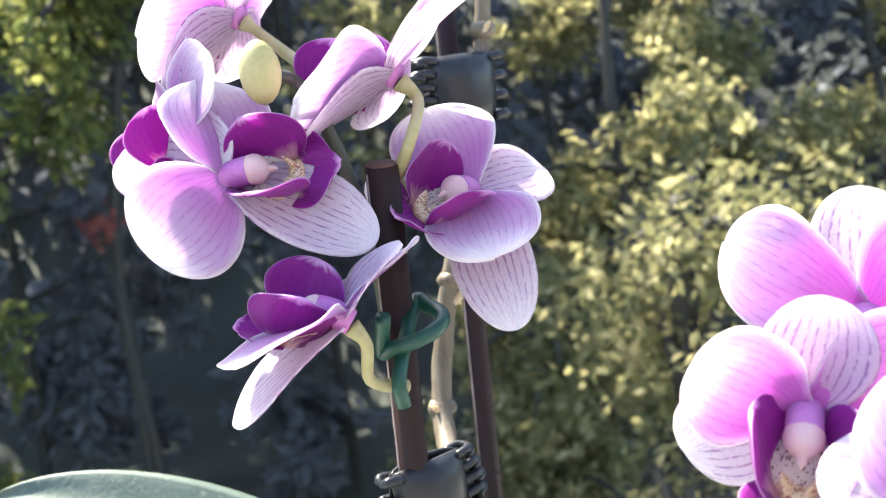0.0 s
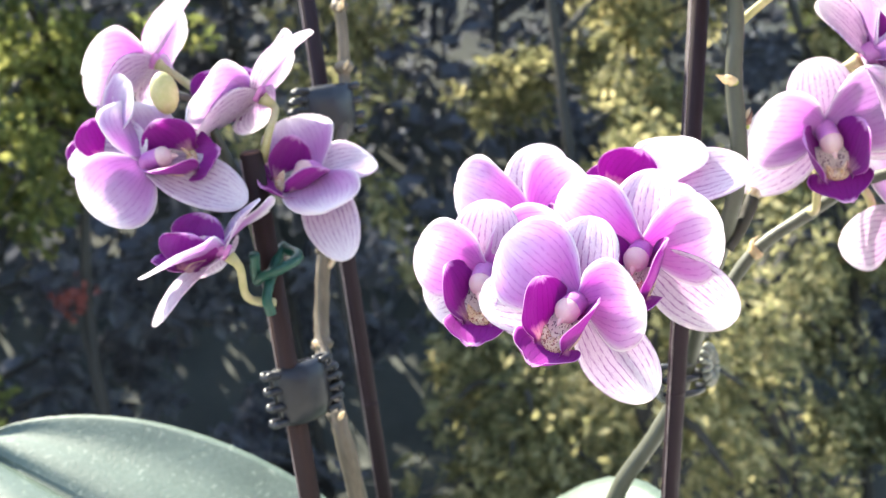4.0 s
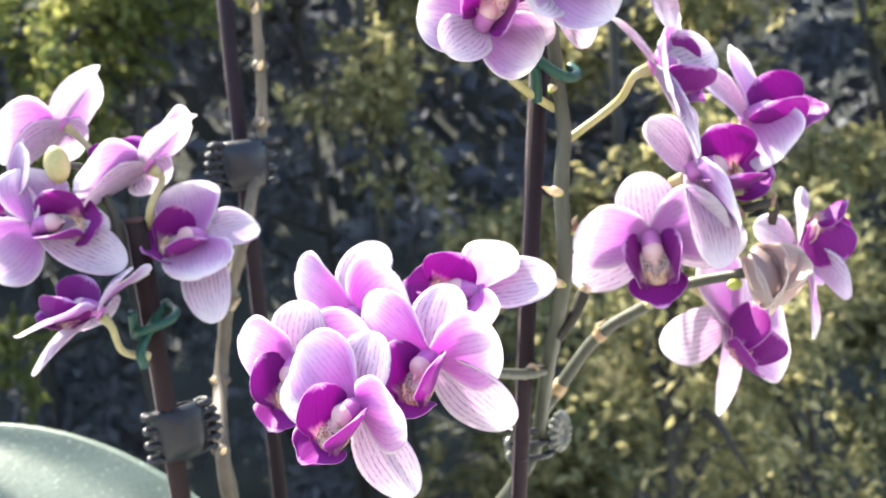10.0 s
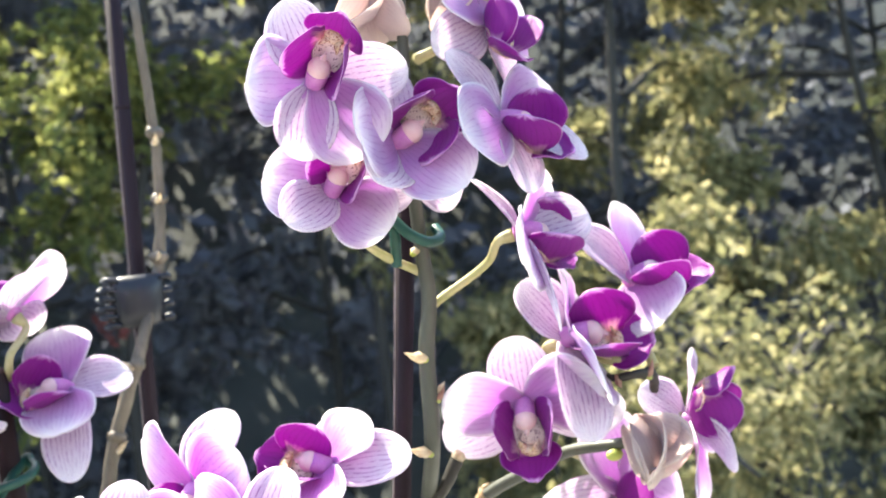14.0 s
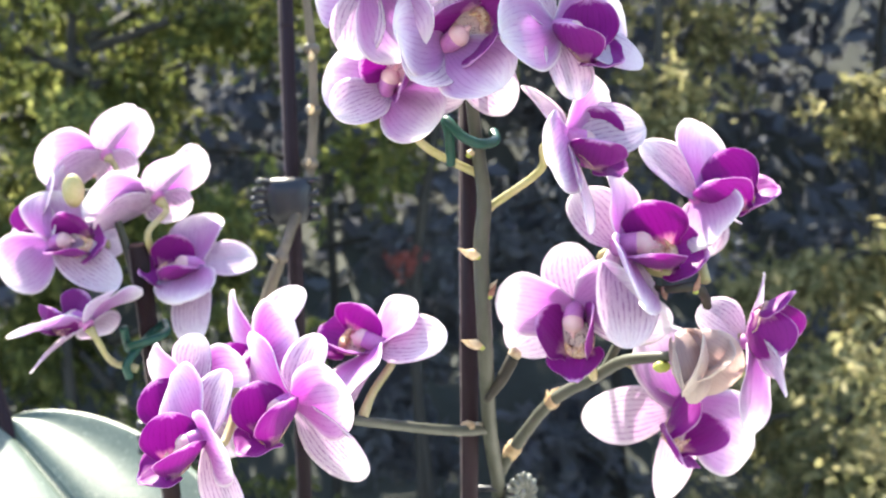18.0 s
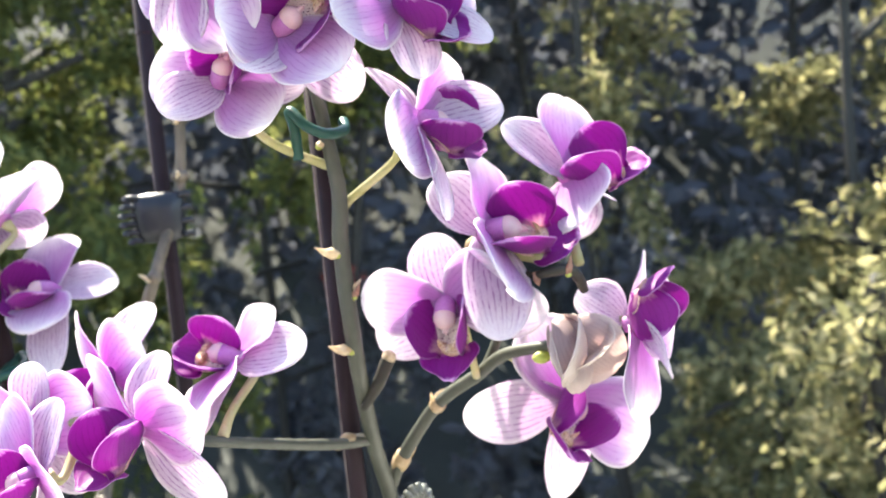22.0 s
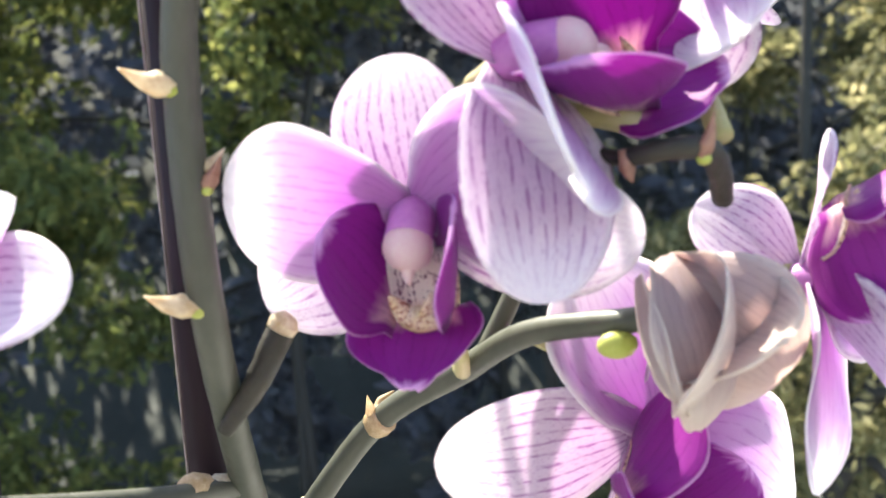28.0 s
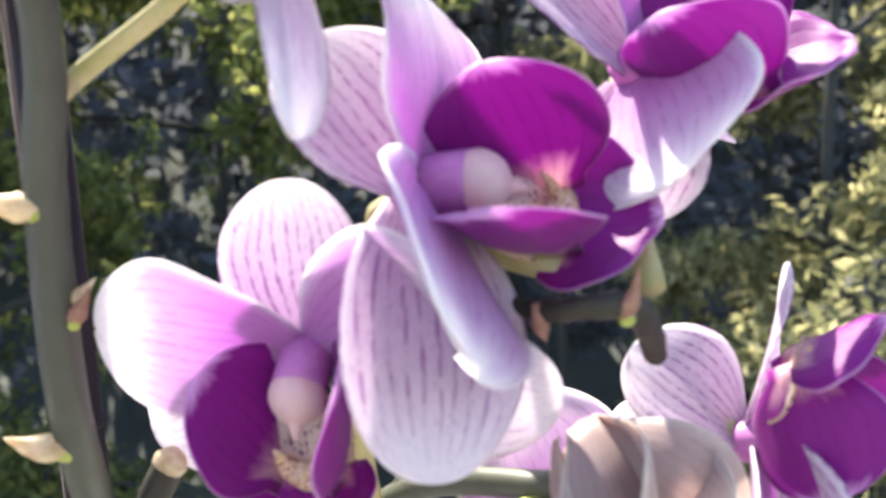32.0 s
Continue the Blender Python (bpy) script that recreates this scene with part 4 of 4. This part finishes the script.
wire_tie([(-0.006, -0.016, 0.040), (-0.006, -0.018, 0.052), (-0.007, -0.018, 0.060), (-0.001, -0.023, 0.053), (0.007, -0.022, 0.049), (0.014, -0.016, 0.050), (0.014, -0.009, 0.054)], 0.0023, "green coated wire tie hooked round the tall stem")


# ---- trees behind ----
def tree(place, height, spread, crown_low, leaves, material, leaf_len, seed, label):
    """A tapered trunk with limbs; the crown is many drooping leaf sprays set on the limbs."""
    rng = random.Random(seed)
    thing = empty("tree", place)
    tagged(thing, label, "tree", "garden trees")
    b = bmesh.new()
    top = Vector((rng.uniform(-0.4, 0.4), rng.uniform(-0.3, 0.3), height * 0.92))
    tube(b, [(0, 0, -0.3), (top.x * 0.3 + rng.uniform(-0.4, 0.4), top.y * 0.3, height * 0.35), (top.x * 0.7 + rng.uniform(-0.3, 0.3), top.y, height * 0.65), tuple(top)], [0.075, 0.055, 0.04, 0.015], 10, 5, 0.1)
    ends = []
    for k in range(26):
        h = crown_low + (height * 0.95 - crown_low) * rng.random()
        f = h / (height * 0.92)
        root = Vector((top.x * f, top.y * f, h))
        a = rng.uniform(0, 2 * math.pi)
        reach = spread * (0.45 + 0.55 * math.sin(math.pi * min(1, (h - crown_low) / (height - crown_low) * 0.85 + 0.12))) * rng.uniform(0.6, 1.1)
        end = root + Vector((math.cos(a) * reach, math.sin(a) * reach, rng.uniform(-0.3, 0.7)))
        mid = root.lerp(end, 0.5) + Vector((0, 0, 0.25))
        tube(b, [root, mid, end], [0.05, 0.03, 0.008], 6, 4)
        for q in range(9):
            t = rng.uniform(0.25, 1.0)
            ends.append(root.lerp(mid, t * 2) if t < 0.5 else mid.lerp(end, t * 2 - 1))
    part("trunk", b, MAT_TRUNK, thing)
    nr = np.random.default_rng(seed)
    n_spray, per = max(1, leaves // 13), 22
    ends = np.array([tuple(e) for e in ends])
    c = ends[nr.integers(0, len(ends), n_spray)] + nr.normal(0, 1, (n_spray, 3)) * (0.17, 0.17, 0.14)
    hang = nr.uniform((-0.7, -0.7, -1.2), (0.7, 0.7, 0.1), (n_spray, 3))
    p = (c[:, None] + hang[:, None] * nr.uniform(0, 0.30, (n_spray, per, 1)) + nr.normal(0, 0.06, (n_spray, per, 3))).reshape(-1, 3)
    unit = lambda a: a / np.linalg.norm(a, axis=1, keepdims=True)
    d = unit(np.repeat(hang, per, 0) + nr.normal(0, 0.65, p.shape))
    side = unit(np.cross(d, nr.normal(0, 1, p.shape)))
    size = leaf_len * nr.uniform(0.6, 1.3, (len(p), 1))
    fold = np.cross(d, side) * size * 0.08
    quad = np.stack([p, p + d * size * 0.5 + side * size * 0.22 + fold, p + d * size, p + d * size * 0.5 - side * size * 0.22 + fold], 1).reshape(-1, 3)
    k4 = np.arange(len(p))[:, None] * 4
    faces = np.concatenate([k4 + (0, 1, 2), k4 + (0, 2, 3)], 1).reshape(-1, 3).tolist()
    verts = quad.tolist()
    me = bpy.data.meshes.new("crown")
    me.from_pydata(verts, [], faces)
    me.materials.append(material)
    crown = part("crown", me, material, thing)
    tagged(crown, kind="stuff")
    return thing


TREES = [
    (-2.9, 8.6, 10.5, 2.2, 3.2, 13000, MAT_FOLIAGE, 0.135, "leafy garden tree with sunlit green leaves"),
    (0.0, 9.4, 10.5, 1.4, 5.3, 6000, MAT_FOLIAGE, 0.135, "leafy garden tree with sunlit green leaves"),
    (2.1, 9.2, 11.0, 0.9, 4.5, 5500, MAT_FOLIAGE_YEL, 0.13, "slim garden tree with olive leaves"),
    (4.6, 8.6, 11.0, 2.1, 1.0, 15000, MAT_FOLIAGE_YEL, 0.14, "drooping garden tree with yellowing leaves"),
    (7.4, 9.2, 11.0, 2.4, 1.0, 13000, MAT_FOLIAGE_YEL, 0.14, "drooping garden tree with yellowing leaves"),
    (10.8, 9.8, 11.0, 2.5, 1.0, 8000, MAT_FOLIAGE, 0.125, "leafy garden tree with sunlit green leaves"),
    (-5.0, 9.2, 11.0, 2.5, 1.0, 9000, MAT_FOLIAGE, 0.125, "leafy garden tree with sunlit green leaves"),
    # the deep trees take the leaf colour with haze painted in
    (2.2, 13.0, 13.0, 2.8, 0.5, 7200, MAT_FOLIAGE_HAZED, 0.24, "tree deep in the garden, haze put into its leaf colour"),
    (-1.6, 13.4, 13.0, 2.8, 0.5, 7200, MAT_FOLIAGE_HAZED, 0.24, "tree deep in the garden, haze put into its leaf colour"),
    (6.2, 13.8, 13.5, 3.0, 0.5, 6000, MAT_FOLIAGE_HAZED, 0.24, "tree deep in the garden, haze put into its leaf colour"),
    (11.5, 14.2, 13.5, 3.2, 0.5, 5400, MAT_FOLIAGE_HAZED, 0.24, "tree deep in the garden, haze put into its leaf colour"),
    (-6.5, 14.0, 13.5, 3.2, 0.5, 5400, MAT_FOLIAGE_HAZED, 0.24, "tree deep in the garden, haze put into its leaf colour"),
    (2.6, 7.8, 3.3, 1.2, 0.2, 4500, MAT_FOLIAGE_YEL, 0.135, "low yellowing shrub below the window"),
    (3.2, 4.5, 4.2, 0.8, 1.4, 2800, MAT_FOLIAGE_YEL, 0.085, "low yellowing shrub below the window"),
    (1.9, 4.4, 4.3, 0.7, 1.6, 2300, MAT_FOLIAGE_YEL, 0.085, "low yellowing shrub below the window"),
    (-2.0, 7.8, 3.0, 1.1, 0.2, 3500, MAT_FOLIAGE, 0.115, "low green shrub below the window"),
]
for k, (x, y, h, sp, low, count, mat, ll, lab) in enumerate(TREES):
    tree((x, y, GROUND_Z), h, sp, low, count, mat, ll, 40 + k, lab)

# the far woods close the view; their grey-blue colour has haze put in
verts, faces = [], []
rng = random.Random(77)
for s in range(4400):
    a = radians(rng.uniform(-75, 75))
    d = rng.uniform(19, 26)
    p = Vector((d * math.sin(a), d * math.cos(a), GROUND_Z + rng.uniform(0, 1) ** 0.8 * (19 + 3 * noise.noise(Vector((a * 6, 0, 0))))))
    for q in range(11):
        c = p + Vector((rng.gauss(0, 0.5), rng.gauss(0, 0.5), rng.gauss(0, 0.5)))
        e1 = Vector((rng.gauss(0, 1), rng.gauss(0, 1), rng.gauss(0, 1))).normalized() * 0.30
        e2 = e1.orthogonal().normalized() * 0.16
        i = len(verts)
        verts += [c - e1, c + e2, c + e1, c - e2]
        faces += [(i, i + 1, i + 2, i + 3)]
me = bpy.data.meshes.new("far_woods")
me.from_pydata(verts, [], faces)
me.materials.append(MAT_FOLIAGE_HAZED)
woods = tagged(new("far_woods", me), "woods behind the garden trees, haze put into their colour", "woods", kind="stuff")

# a spray of red leaves low among the shrubs
verts, faces = [], []
for q in range(60):
    c = Vector((-0.35 + rng.gauss(0, 0.09), 9.3 + rng.gauss(0, 0.08), -0.85 + rng.gauss(0, 0.07)))
    e1 = Vector((rng.gauss(0, 1), rng.gauss(0, 1), rng.gauss(0, 1))).normalized() * 0.05
    e2 = e1.orthogonal().normalized() * 0.03
    i = len(verts)
    verts += [c - e1, c + e2, c + e1, c - e2]
    faces += [(i, i + 1, i + 2, i + 3)]
stem_red = tube(bmesh.new(), [(-0.35, 9.3, GROUND_Z - 0.2), (-0.31, 9.32, -2.6), (-0.35, 9.3, -0.88)], [0.05, 0.035, 0.01], 8, 6, 0.1)
shrub = new("red_shrub", finish(stem_red, "red_shrub", MAT_TRUNK))
tagged(shrub, "thin garden shrub with a few red leaves", "shrub")
me = bpy.data.meshes.new("red_leaves")
me.from_pydata(verts, [], faces)
me.materials.append(MAT_RED)
tagged(part("red_leaves", me, MAT_RED, shrub), "bright red leaves", kind="stuff")
